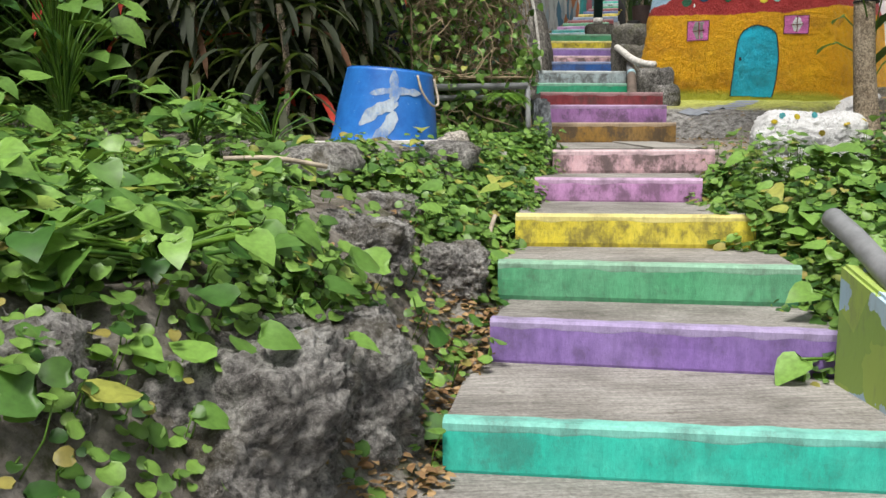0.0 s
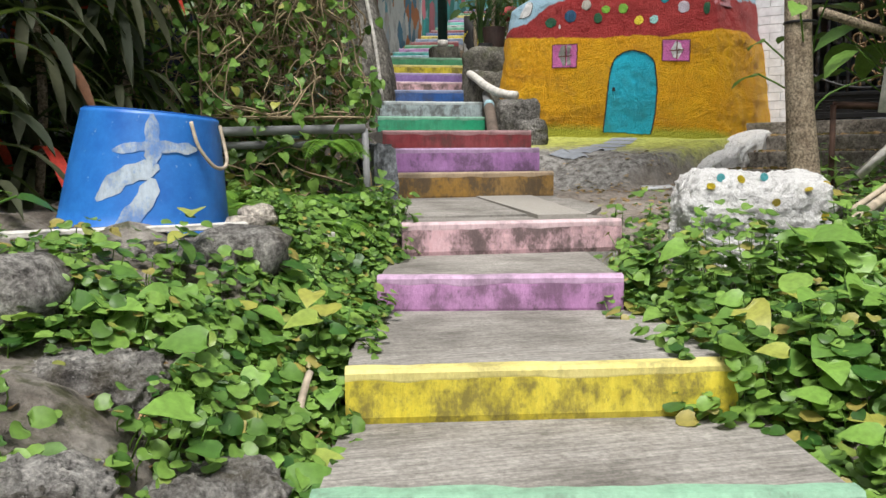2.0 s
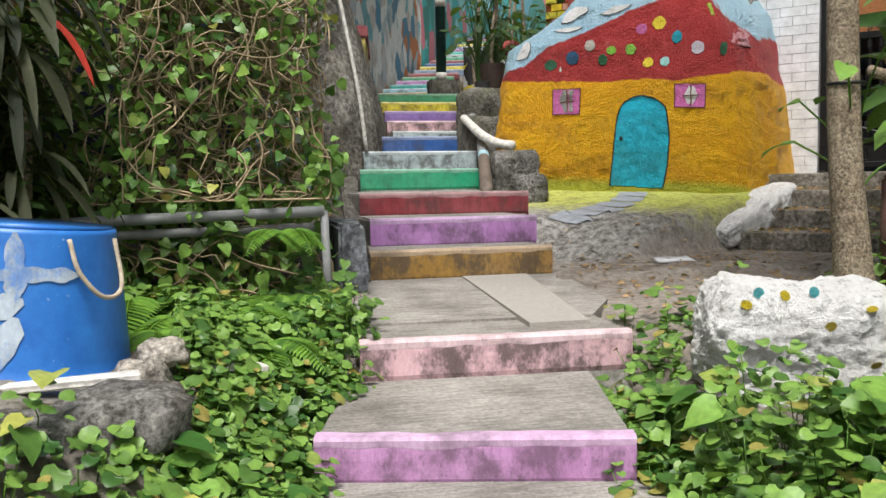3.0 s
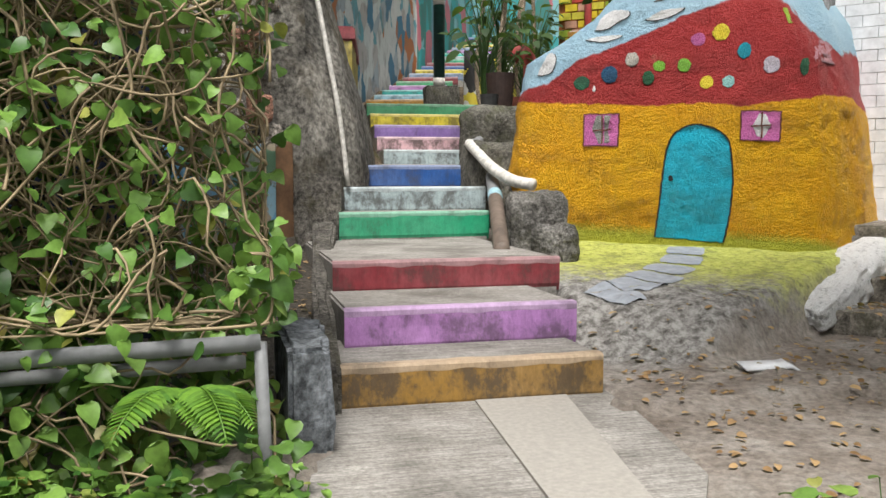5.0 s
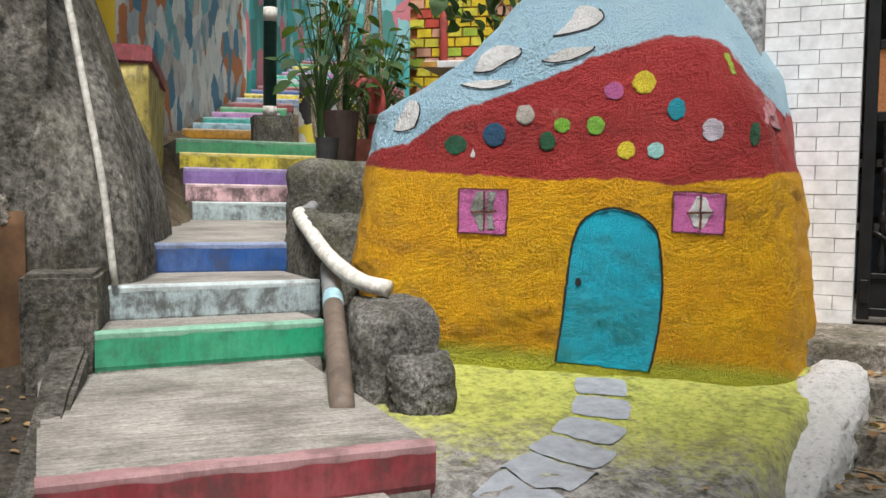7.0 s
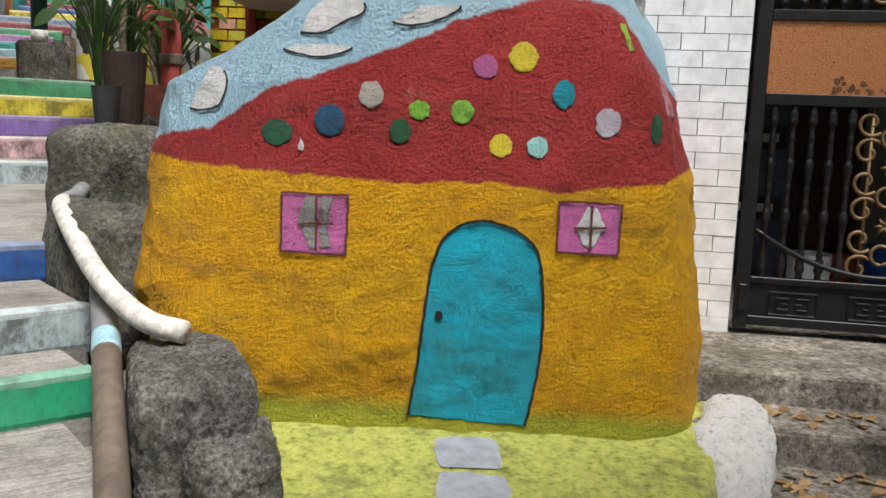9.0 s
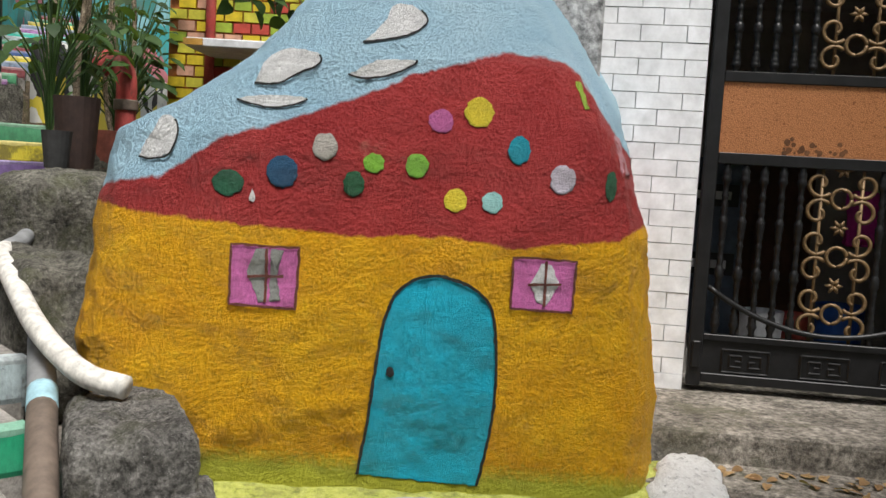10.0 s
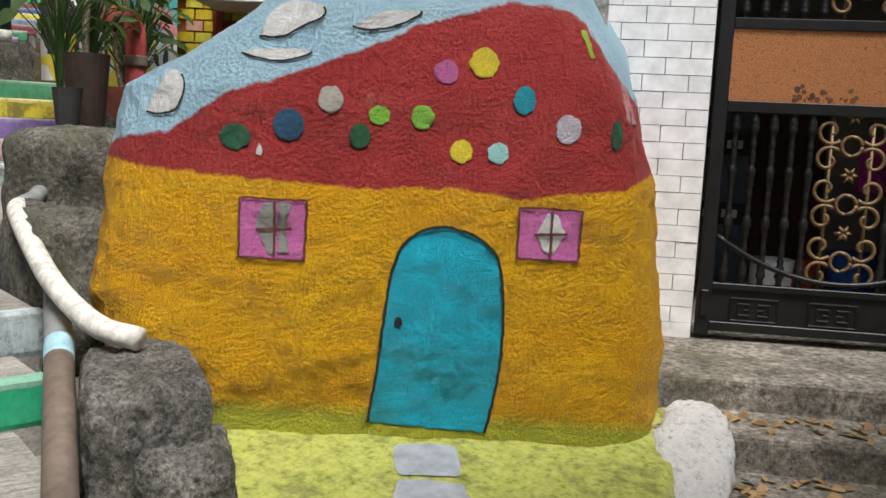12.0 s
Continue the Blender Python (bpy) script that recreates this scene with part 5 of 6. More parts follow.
# low parapet painted lime and pale blue, with a grey pipe on it
par_m = mural_mat("lime_and_blue_paint", [(0.33, 0.44, 0.1), (0.36, 0.5, 0.6), (0.42, 0.52, 0.12), (0.42, 0.55, 0.63), (0.26, 0.38, 0.09)], 6, (1, 1, 1), 0.35)
bm = prism([(1.16, 3.74), (1.32, 3.68), (1.2, 2.1), (1.12, 0.5), (0.96, 0.5), (1.04, 2.1)], -1.4, -0.42, 0.012)
for v in bm.verts:
    if v.co.z > -0.9:
        v.co.z += 0.22 * (min(v.co.y, 3.8) - 3.7)
tagged(part("parapet", roughen(bm, 4, 0.012, 5), par_m), "low parapet painted lime green and pale blue", "parapet", kind="structure")
tagged(pipe("handrail_pipe", [(1.27, 4.02, -0.28), (1.25, 3.8, -0.34), (1.2, 3.3, -0.5), (1.14, 2.5, -0.66), (1.06, 1.0, -0.95)], 0.042, GREY_PIPE), "stout grey pipe lying along the parapet", "pipe")

# tree on the right bank
tree = thing("tree", "slim brown tree trunk with broad leaves on the bank", "tree")
trunk = smooth_line([(3.02, 6.92, -0.1), (3.0, 6.93, 0.15), (2.97, 6.96, 0.7), (2.95, 6.97, 1.4), (2.94, 6.97, 2.2), (2.9, 6.96, 3.2), (2.88, 6.98, 4.2)], 6)
tr_r = list(np.interp(range(len(trunk)), [0, 5, 10, 36], [0.13, 0.09, 0.075, 0.05]))
tubes("trunk", [trunk], [tr_r], BARK, tree, sides=14)
limbs = [smooth_line([(2.9, 6.96, 3.2 + 0.2 * k), (2.9 + 0.7 * math.cos(k * 1.7), 6.96 + 0.7 * math.sin(k * 1.7), 3.9 + 0.2 * k), (2.9 + 1.3 * math.cos(k * 1.7), 6.96 + 1.3 * math.sin(k * 1.7), 4.3 + 0.2 * k)], 5) for k in range(5)]
tubes("limb", limbs, 0.025, BARK, tree)
P = np.concatenate([np.array(l[4:]) for l in limbs])
P = np.repeat(P, 45, axis=0) + RNG.normal(0, 0.3, (len(P) * 45, 3))
leaves("crown", P, RNG.normal(0, 1, P.shape) + (0, 0, -0.3), RNG.normal(0, 0.5, P.shape) + (0, 0, 1), RNG.uniform(0.12, 0.22, len(P)), "oval", LEAF_COVER, tree)
tagged(tubes("tie_band", [[(2.972 + 0.082 * math.cos(a), 6.962 + 0.082 * math.sin(a), 0.98) for a in np.linspace(0, 2 * math.pi, 18)]], 0.008, IRON), "dark tie wrapped around the trunk", "tie")
tagged(tubes("branch", [smooth_line([(3.06, 6.93, 1.04), (3.5, 6.8, 0.9), (4.2, 6.5, 0.7)], 8)], 0.025, BARK), "bare branch tied to the trunk", "branch")
# rusty frame and boards among the right bank plants
fr_m = plain_mat("rusty_brown_metal", (0.06, 0.03, 0.02), 0.8, var=0.5)
fr = thing("rusty_frame", "rusty brown metal frame half hidden by plants", "metal frame")
for a, b in (((3.3, 7.1, -0.05), (3.3, 7.1, 0.55)), ((3.3, 7.1, 0.55), (4.2, 6.8, 0.52)), ((4.2, 6.8, -0.05), (4.2, 6.8, 0.52)), ((3.3, 7.1, 0.0), (4.2, 6.8, 0.4))):
    tubes("bar", [[a, b]], 0.022, fr_m, fr, sides=4)
for pts in ([(3.32, 6.9, 0.15), (3.55, 6.75, 0.42)], [(3.5, 6.95, 0.5), (3.52, 6.93, 0.75)]):
    tagged(tubes("board", [pts], 0.03, WHITE_PIPE, sides=4), "pale weathered board leaning among plants", "board", "boards")

# ---- far end of the alley ----
MURAL_A = mural_mat("bright_mural", [(0.45, 0.47, 0.46), (0.06, 0.16, 0.24), (0.5, 0.5, 0.48), (0.36, 0.34, 0.32), (0.35, 0.13, 0.05), (0.46, 0.48, 0.46), (0.12, 0.28, 0.32), (0.3, 0.34, 0.36)], 4.5, (1, 1, 0.6), 0.55)
MURAL_B = mural_mat("triangle_mural", [(0.05, 0.22, 0.45), (0.6, 0.42, 0.03), (0.4, 0.03, 0.05), (0.04, 0.12, 0.25), (0.2, 0.45, 0.6)], 1.8, (1, 1, 1), 0.15)
MURAL_C = mural_mat("teal_mural", [(0.05, 0.3, 0.3), (0.05, 0.2, 0.18), (0.2, 0.42, 0.45), (0.45, 0.15, 0.18), (0.1, 0.25, 0.3)], 3.2, (1, 1, 0.5), 0.5)
BLUE_POST = plain_mat("blue_green_post_paint", (0.03, 0.13, 0.14), 0.5, var=0.3)
wall_sheet("wall_alley", (2.05, 18.9), (4.6, 23.5), 1.5, 9.0, 0.3, MURAL_A, "alley wall with worn white, blue and orange mural", 0.3, 0.02)
wall_sheet("wall_alley", (4.6, 23.5), (7.2, 28.2), 2.0, 12.0, 0.3, MURAL_C, "far alley wall with teal mural", 0.4, 0.02)
wall_sheet("wall_alley", (0.9, 17.7), (2.03, 18.88), 1.0, 6.5, 0.3, MURAL_B, "wall painted with coloured triangles", 0.3, 0.01)
wall_sheet("wall_alley", (-1.6, 15.9), (0.9, 17.68), 1.0, 6.0, 0.3, plain_mat("ochre_wall", (0.45, 0.3, 0.06), 0.8, var=0.3, scale=2), "ochre painted house wall", 0.3, 0.01)
wall_sheet("wall_alley", (7.0, 28.2), (16, 24.0), 3.0, 13.0, 0.3, MURAL_C, "house wall closing the alley", 0.5, 0.02)
wall_sheet("wall_low", (4.55, 19.6), (8.2, 24.6), 2.0, 3.0, -0.25, mural_mat("black_white_mural", [(0.6, 0.6, 0.55), (0.02, 0.02, 0.02), (0.55, 0.45, 0.05), (0.5, 0.5, 0.48)], 4, (1, 1, 1), 0.2), "low wall painted black, white and yellow", 0.3, 0.02)
# red capped side wall by the landing
wall_sheet("wall_low", (1.98, 14.6), (2.36, 16.8), 0.8, 2.35, 0.3, paint_mat("mustard_paint", (0.45, 0.36, 0.08), 0.6), "low mustard painted wall with red cap", 0.15, 0.02)
tagged(part("wall_cap", prism([(1.68, 14.62), (2.0, 14.58), (2.38, 16.8), (2.08, 16.85)], 2.35, 2.5, 0.02), PAINT["maroon"]), "red painted cap on low wall", "wall cap", kind="structure")

lamp = thing("street_lamp", "tall green metal post on a mossy concrete plinth", "street lamp")
part("plinth", roughen(prism([(3.9, 19.55), (4.45, 19.5), (4.5, 20.0), (3.95, 20.05)], 1.6, 2.42, 0.03), 3, 0.03, 4), DARK_CONCRETE, lamp, "mossy concrete plinth")
tubes("pole", [[(4.17, 19.78, 2.4), (4.17, 19.78, 8.0)]], 0.095, plain_mat("dark_green_pole", (0.012, 0.06, 0.052), 0.45, var=0.3), lamp, sides=18)
tubes("pole_band", [[(4.17, 19.78, 2.42), (4.17, 19.78, 2.56)]], 0.099, WHITE_PIPE, lamp, "white painted band", sides=18)
tubes("pole_band", [[(4.17, 19.78, 3.75), (4.17, 19.78, 3.95)]], 0.099, WHITE_PIPE, lamp, "pale sticker band", sides=18)

# yellow brick wall, brick by brick
YB = Matrix(((0.77, 0.64, 0, 5.25), (-0.64, 0.77, 0, 17.15), (0, 0, 1, 0), (0, 0, 0, 1)))
yw = tagged(part("wall_yellow", box(0, 0.03, 1.0, 3.4, 0.3, 5.5), plain_mat("orange_mortar", (0.4, 0.14, 0.05), 0.9, var=0.4)), "brick wall painted yellow, green and red", "wall", kind="structure")
yw.matrix_world = YB
ymats = [plain_mat("brick_paint", c, 0.7, var=0.25, scale=9) for c in ((0.6, 0.45, 0.02), (0.55, 0.5, 0.05), (0.3, 0.4, 0.04), (0.45, 0.06, 0.04), (0.55, 0.3, 0.2), (0.6, 0.45, 0.02))]
ymesh = []
for m in ymats:
    bm = box(-0.5, -0.015, -0.5, 0.5, 0.05, 0.5)
    me = bpy.data.meshes.new("brick")
    bm.to_mesh(me)
    bm.free()
    me.materials.append(m)
    ymesh.append(me)
for row in range(20):
    for k in range(13):
        ob = new("brick", ymesh[RNG.integers(6)])
        ob.parent = yw
        w = 0.19
        ob.matrix_basis = Matrix.Translation((0.1 + w * k + 0.09 * (row % 2), RNG.uniform(-0.006, 0.006), 2.0 + row * 0.115)) @ Matrix.Diagonal((w - 0.02, 1, 0.095, 1))
RED_PIPE = paint_mat("red_pipe_paint", (0.45, 0.05, 0.04), 0.5)
vent = thing("vent_pipe", "red painted bent vent pipe with rusty collar", "pipe")
pipe("bent_pipe", [(4.3, 15.62, 1.5), (4.3, 15.62, 2.0), (4.3, 15.62, 2.28), (4.26, 15.66, 2.42), (4.17, 15.7, 2.45), (4.1, 15.73, 2.36)], 0.085, RED_PIPE, vent, n=8, sides=18)
pipe("collar", [(4.3, 15.62, 2.04), (4.3, 15.62, 2.13)], 0.1, BROWN_PIPE, vent, "rusty collar", sides=18)
tagged(tubes("drain_pipe", [[(5.55, 16.8, 1.5), (5.55, 16.8, 5.0)]], 0.05, RED_PIPE, sides=12), "red drain pipe on the yellow wall", "pipe")
shelf = thing("awning", "white and orange edged small awning behind boulder", "awning")
bm = box(0.45, -0.9, 2.72, 1.7, 0.0, 2.8, 0.01)
part("slab", bm, WHITE_BRICK, shelf).matrix_world = YB
part("edge", box(0.44, -0.92, 2.73, 0.62, -0.9, 2.79), PAINT["orange"], shelf, "orange painted edge").matrix_world = YB
for x, y, r, h, col, lab in ((3.6, 14.6, 0.16, 0.5, (0.035, 0.02, 0.016), "tall dark brown plant pot on a stone block"), (4.0, 15.2, 0.12, 0.3, (0.2, 0.06, 0.04), "dull red plant pot with leafy plant"), (3.4, 14.35, 0.1, 0.25, (0.03, 0.03, 0.03), "small black plant pot beside the steps")):
    bm = bmesh.new()
    z0 = 1.55
    bmesh.ops.create_cone(bm, cap_ends=True, segments=20, radius1=r * 0.75, radius2=r, depth=h, matrix=Matrix.Translation((x, y, z0 + h / 2)))
    bmesh.ops.inset_region(bm, faces=[f for f in bm.faces if f.normal.z > 0.9], thickness=0.015, depth=-0.04)
    tagged(part("plant_pot", bm, plain_mat("pot", col, 0.7, var=0.4)), lab, "plant pot", "pots beside the steps")

# ---- bucket and things on the left bank ----
bucket = thing("bucket", "upturned big blue plastic tub with white paint splash", "bucket")
bm_mat, nt, b = mat("scuffed_blue_plastic", 0.42, spec=0.5)
co = geo_pos(nt)
nb, nb2 = noise_tex(nt, co, 9, 7, 0.7), noise_tex(nt, co, 30, 4, 0.7)
c = ramp(nt, nb, [(0.3, (0.012, 0.11, 0.42)), (0.7, (0.03, 0.2, 0.6))])
c = mixc(nt, ramp(nt, nb2, [(0.66, 0.0), (0.74, 0.5)]), c, (0.5, 0.6, 0.7))
nt.links.new(c, b.inputs["Base Color"])
bump(nt, b, nb2, 0.15, 0.004)
BX, BY, BZ = -0.43, 6.56, -0.045
bz = [(0.352, 0.0), (0.362, 0.02), (0.36, 0.04), (0.345, 0.05), (0.338, 0.1), (0.308, 0.3), (0.276, 0.485), (0.274, 0.5), (0.266, 0.507), (0.24, 0.49)]
V, F = tube_data([(BX + 0.09 * z, BY, BZ + z) for r, z in bz], [r for r, z in bz], 48)
raw("tub", V, F, bm_mat, bucket, "scuffed bright blue plastic", smooth=True)
V, F = tube_data([(BX, BY, BZ - 0.03), (BX, BY, BZ + 0.012)], 0.365, 40)
raw("rim", V, F, plain_mat("dirty_navy_rim", (0.02, 0.035, 0.08), 0.6, var=0.4), bucket, "dirty dark rim", smooth=True)


def tub_at(a, z, lift=0.003):
    r = np.interp(z, [q for p, q in bz[3:8]], [p for p, q in bz[3:8]]) + lift
    return (BX + 0.09 * z + r * math.sin(a), BY - r * math.cos(a), BZ + z)


SPLASH = paint_mat("white_splash", (0.42, 0.5, 0.58), 0.75, chip=(0.03, 0.16, 0.5))
for path, w in (([(0.08, 0.49), (0.1, 0.4), (0.13, 0.29)], 0.07), ([(-0.4, 0.35), (0.0, 0.365), (0.35, 0.36), (0.72, 0.35)], 0.05), ([(0.2, 0.285), (-0.2, 0.25), (-0.52, 0.16)], 0.085), ([(0.14, 0.24), (0.02, 0.14), (-0.25, 0.05)], 0.08)):
    line = smooth_line([(a, z, 0) for a, z in path], 8)
    V, F = [], []
    for i, p in enumerate(line):
        q = line[min(i + 1, len(line) - 1)] - line[max(0, i - 1)]
        d = np.array((q[0] * 0.31, q[1])) / (np.hypot(q[0] * 0.31, q[1]) + 1e-9)
        ww = w * (0.85 + 0.3 * noise.noise(Vector((i * 0.4, w * 90, 0)))) * min(1, (i + 1) / 4, (len(line) - i) / 4)
        for k in range(5):
            o = (k / 4 - 0.5) * ww
            V.append(tub_at(p[0] - d[1] * o / 0.31, p[1] + d[0] * o))
    F = [(i * 5 + k, (i + 1) * 5 + k, (i + 1) * 5 + k + 1, i * 5 + k + 1) for i in range(len(line) - 1) for k in range(4)]
    raw("paint_splash", V, F, SPLASH, bucket, "white paint splash")
tubes("rope_handle", [smooth_line([tub_at(0.62, 0.46, 0.01), tub_at(0.68, 0.36, 0.03), tub_at(0.88, 0.28, 0.045), tub_at(1.15, 0.3, 0.04), tub_at(1.3, 0.45, 0.01)], 6)], 0.008, WOOD, bucket, "grey rope handle")
brd = WHITE_PIPE
for a, b, w in (((-1.1, 6.03, 0.0), (-0.02, 6.2, 0.01), 0.07), ((0.12, 6.5, -0.03), (0.36, 6.6, -0.07), 0.07)):
    d = (Vector(b) - Vector(a))
    bm = box(0, -w / 2, -0.012, d.length, w / 2, 0.012, 0.004)
    tagged(part("board", roughen(bm, 3, 0.004, 20), brd), "white weathered board under the tub", "board", "boards").matrix_world = Matrix.Translation(a) @ Matrix.Rotation(math.atan2(d.y, d.x), 4, 'Z') @ Matrix.Rotation(-math.asin(d.z / d.length), 4, 'Y')
for x, y, z, s in ((-0.02, 6.3, -0.01, 0.075), (0.03, 6.45, 0.03, 0.07), (-0.06, 6.05, -0.1, 0.17), (-0.32, 5.95, -0.12, 0.15), (-0.75, 5.3, -0.12, 0.2)):
    block("rubble_stone", "pale rough stone beside the blue tub" if s < 0.1 else "grey brown stone on the bank edge", "stone", x, y, z, s * 1.1, s * 0.8, s * 0.65, seed=x * 9 + y, amount=0.22, sub=3, material=RUBBLE if s < 0.1 else BANK)
for pts in ([(-1.15, 4.75, -0.06), (-0.7, 4.85, -0.1)], [(0.12, 5.2, -0.36), (0.05, 5.0, -0.52)]):
    tagged(tubes("stick", [smooth_line([pts[0], tuple(np.mean(pts, axis=0) + (0, 0, 0.02)), pts[1]], 5)], 0.012, WOOD, sides=5), "pale dry stick lying on the bank", "stick", "sticks")
for x, y, z, sx, sz in ((-0.58, 4.25, -0.44, 0.22, 0.16), (-0.45, 5.0, -0.38, 0.18, 0.14), (-1.0, 3.05, -0.82, 0.42, 0.36), (-0.62, 3.5, -0.8, 0.26, 0.26), (-1.45, 2.85, -0.72, 0.4, 0.38), (-0.15, 4.6, -0.56, 0.15, 0.13)):
    block("bank_boulder", "weathered grey rock face of the bank", "rock", x, y, z, sx, sx * 0.9, sz, boxy=4.2, seed=x * 5 + y * 3, amount=0.19, sub=6, material=BANK)
paper = raw("paper_scrap", [(2.95 + 0.3 * k / 8, 8.72 + 0.09 * s - 0.03 * k / 8, 0.035 + 0.02 * s + (0.04 * math.sin(k / 8 * 4) if k > 5 else 0.0)) for k in range(9) for s in (0, 1)], [(2 * k, 2 * k + 2, 2 * k + 3, 2 * k + 1) for k in range(8)], WHITE_BRICK, smooth=True)
paper.modifiers.new("thick", 'SOLIDIFY').thickness = 0.012
tagged(paper, "curled white scrap lying on the landing", "scrap")

# pipe rail in front of the thicket
pr = thing("pipe_rail", "grey pipe rail corner under the vines", "rail")
for a, b, r in (((-1.0, 7.68, 0.4), (0.7, 7.74, 0.44), 0.026), ((0.7, 7.74, 0.44), (0.72, 7.76, -0.2), 0.02), ((-1.0, 7.8, 0.33), (0.66, 7.86, 0.36), 0.022)):
    tubes("rail_pipe", [[a, b]], r, GREY_PIPE, pr, sides=10)
slab = roughen(prism([(0.8, 8.0), (0.95, 8.05), (0.98, 8.6), (0.8, 8.7)], -0.3, 0.36, 0.02), 4, 0.03, 5)
tagged(part("concrete_post", slab, stone_mat("blue_grey_concrete", (0.1, 0.11, 0.12), (0.26, 0.28, 0.3), None, 3, 0.6)), "blue grey concrete end post", "post", kind="structure")

# ---- plants ----
def scatter(n, x0, x1, y0, y1, keep):
    out = []
    while len(out) < n:
        x, y = RNG.uniform(x0, x1), RNG.uniform(y0, y1)
        if RNG.random() < keep(x, y):
            out.append((x, y))
    return out


def cover(label, n, x0, x1, y0, y1, keep, size, height, material, kind="heart", clump=0.0):
    """Low leaves over the ground; leaves stand above each other on short stalks."""
    pts = scatter(n, x0, x1, y0, y1, keep)
    P, N, stalks = [], [], []
    for x, y in pts:
        z = land(x, y)
        e = 0.05
        g = Vector(((land(x - e, y) - land(x + e, y)) / (2 * e), (land(x, y - e) - land(x, y + e)) / (2 * e), 1)).normalized()
        hh = height * RNG.random() ** 1.3 * (0.4 + 0.9 * abs(noise.noise(Vector((x * 1.9, y * 1.9, 4)))) * 2)
        p = Vector((x, y, z)) + (g * 0.6 + Vector((0, 0, 0.5))) * (hh + 0.01)
        P.append(p)
        N.append(g * 0.8 + Vector((0.05, -0.25, 0.7)) + Vector(RNG.normal(0, 0.33, 3)))
        if RNG.random() < 0.25:
            stalks.append([Vector((x, y, z - 0.01)), Vector((x, y, z)).lerp(p, 0.5) + Vector(RNG.normal(0, 0.006, 3)), p])
    P, N = np.array(P), np.array(N)
    A = RNG.uniform(0, 2 * math.pi, len(P))
    D = np.stack([np.cos(A), np.sin(A) - 0.25, RNG.normal(-0.15, 0.25, len(P))], 1)
    D -= N * (np.sum(D * N, 1) / np.sum(N * N, 1))[:, None] * 0.8
    S = RNG.uniform(*size, len(P)) * (0.7 + 0.6 * RNG.random(len(P)))
    ob = thing("ground_cover", label, "ground cover", kind="stuff")
    leaves("leaves", P, D, N, S, kind, material, ob)
    tubes("stalks", stalks, 0.0022, LEAF_FERN, ob, sides=3)
    return ob


def left_keep(x, y):
    xl = lerp_table(y, STAIR_L)
    u = xl - x
    if u < -0.08:
        return 0.0
    m = noise.noise(Vector((x * 1.6 + 3, y * 1.6, 1.5)))
    bare = 0.3 if (-1.7 < x < -0.3 and 2.0 < y < 3.25) else 1.0
    if -0.9 < x < -0.25 and 3.9 < y < 5.1 and m < 0.12:
        bare = 0.12
    if u < 0.4 and y < 4.7:
        bare = min(bare, 0.12)
    if 5.9 < y < 7.3 and -1.2 < x < 0.05:
        return 0.04 if y < 6.05 else 0.0
    if 5.5 < y < 6.4 and x < 0.1:
        bare *= 0.25
    return bare * (0.35 + 0.65 * step01(-0.25, 0.15, m))


cover("dense heart-leaved green ground cover on the bank", 26000, -3.4, 0.8, 2.2, 7.7, left_keep, (0.024, 0.056), 0.13, LEAF_COVER, "round")
cover("larger bright green leaves trailing over the bank", 1100, -3.0, 0.5, 2.4, 6.0, left_keep, (0.07, 0.11), 0.2, LEAF_BRIGHT)
cover("small round leaves creeping at the stairs' edge", 2200, -0.7, 0.9, 4.5, 7.6, lambda x, y: 0.9 if -0.06 < lerp_table(y, STAIR_L) - x < 0.45 else 0.0, (0.025, 0.05), 0.1, LEAF_COVER, "round")


def right_keep(x, y):
    u = x - lerp_table(y, STAIR_R)
    if u < -0.05 or y > 7.2:
        return 0.0
    if y > 6.5 and x < 2.0:
        return 0.25
    if (x - 2.2) ** 2 / 0.17 + (y - 6.2) ** 2 / 0.16 < 1:
        return 0.0
    return 1.0 if y < 6.5 else 0.3


cover("dense heart-leaved green ground cover beside the stairs", 19000, 1.1, 4.6, 3.7, 7.2, right_keep, (0.026, 0.06), 0.2, LEAF_COVER, "round")
cover("broader bright green leaves in the bank by steps", 900, 1.5, 4.6, 3.9, 6.6, right_keep, (0.07, 0.12), 0.26, LEAF_BRIGHT)
cover("green leaves spilling over the step ends", 500, 1.0, 1.75, 3.8, 6.9, lambda x, y: 0.9 if -0.16 < x - lerp_table(y, STAIR_R) < 0.2 else 0.0, (0.05, 0.08), 0.2, LEAF_COVER)
# dense leafy plants closing the bank behind and beyond
cover("tall dark plants at the foot of the dark wall", 5200, -5.5, -0.5, 7.3, 8.7, lambda x, y: 1.0, (0.08, 0.16), 1.2, LEAF_DARK, "oval")


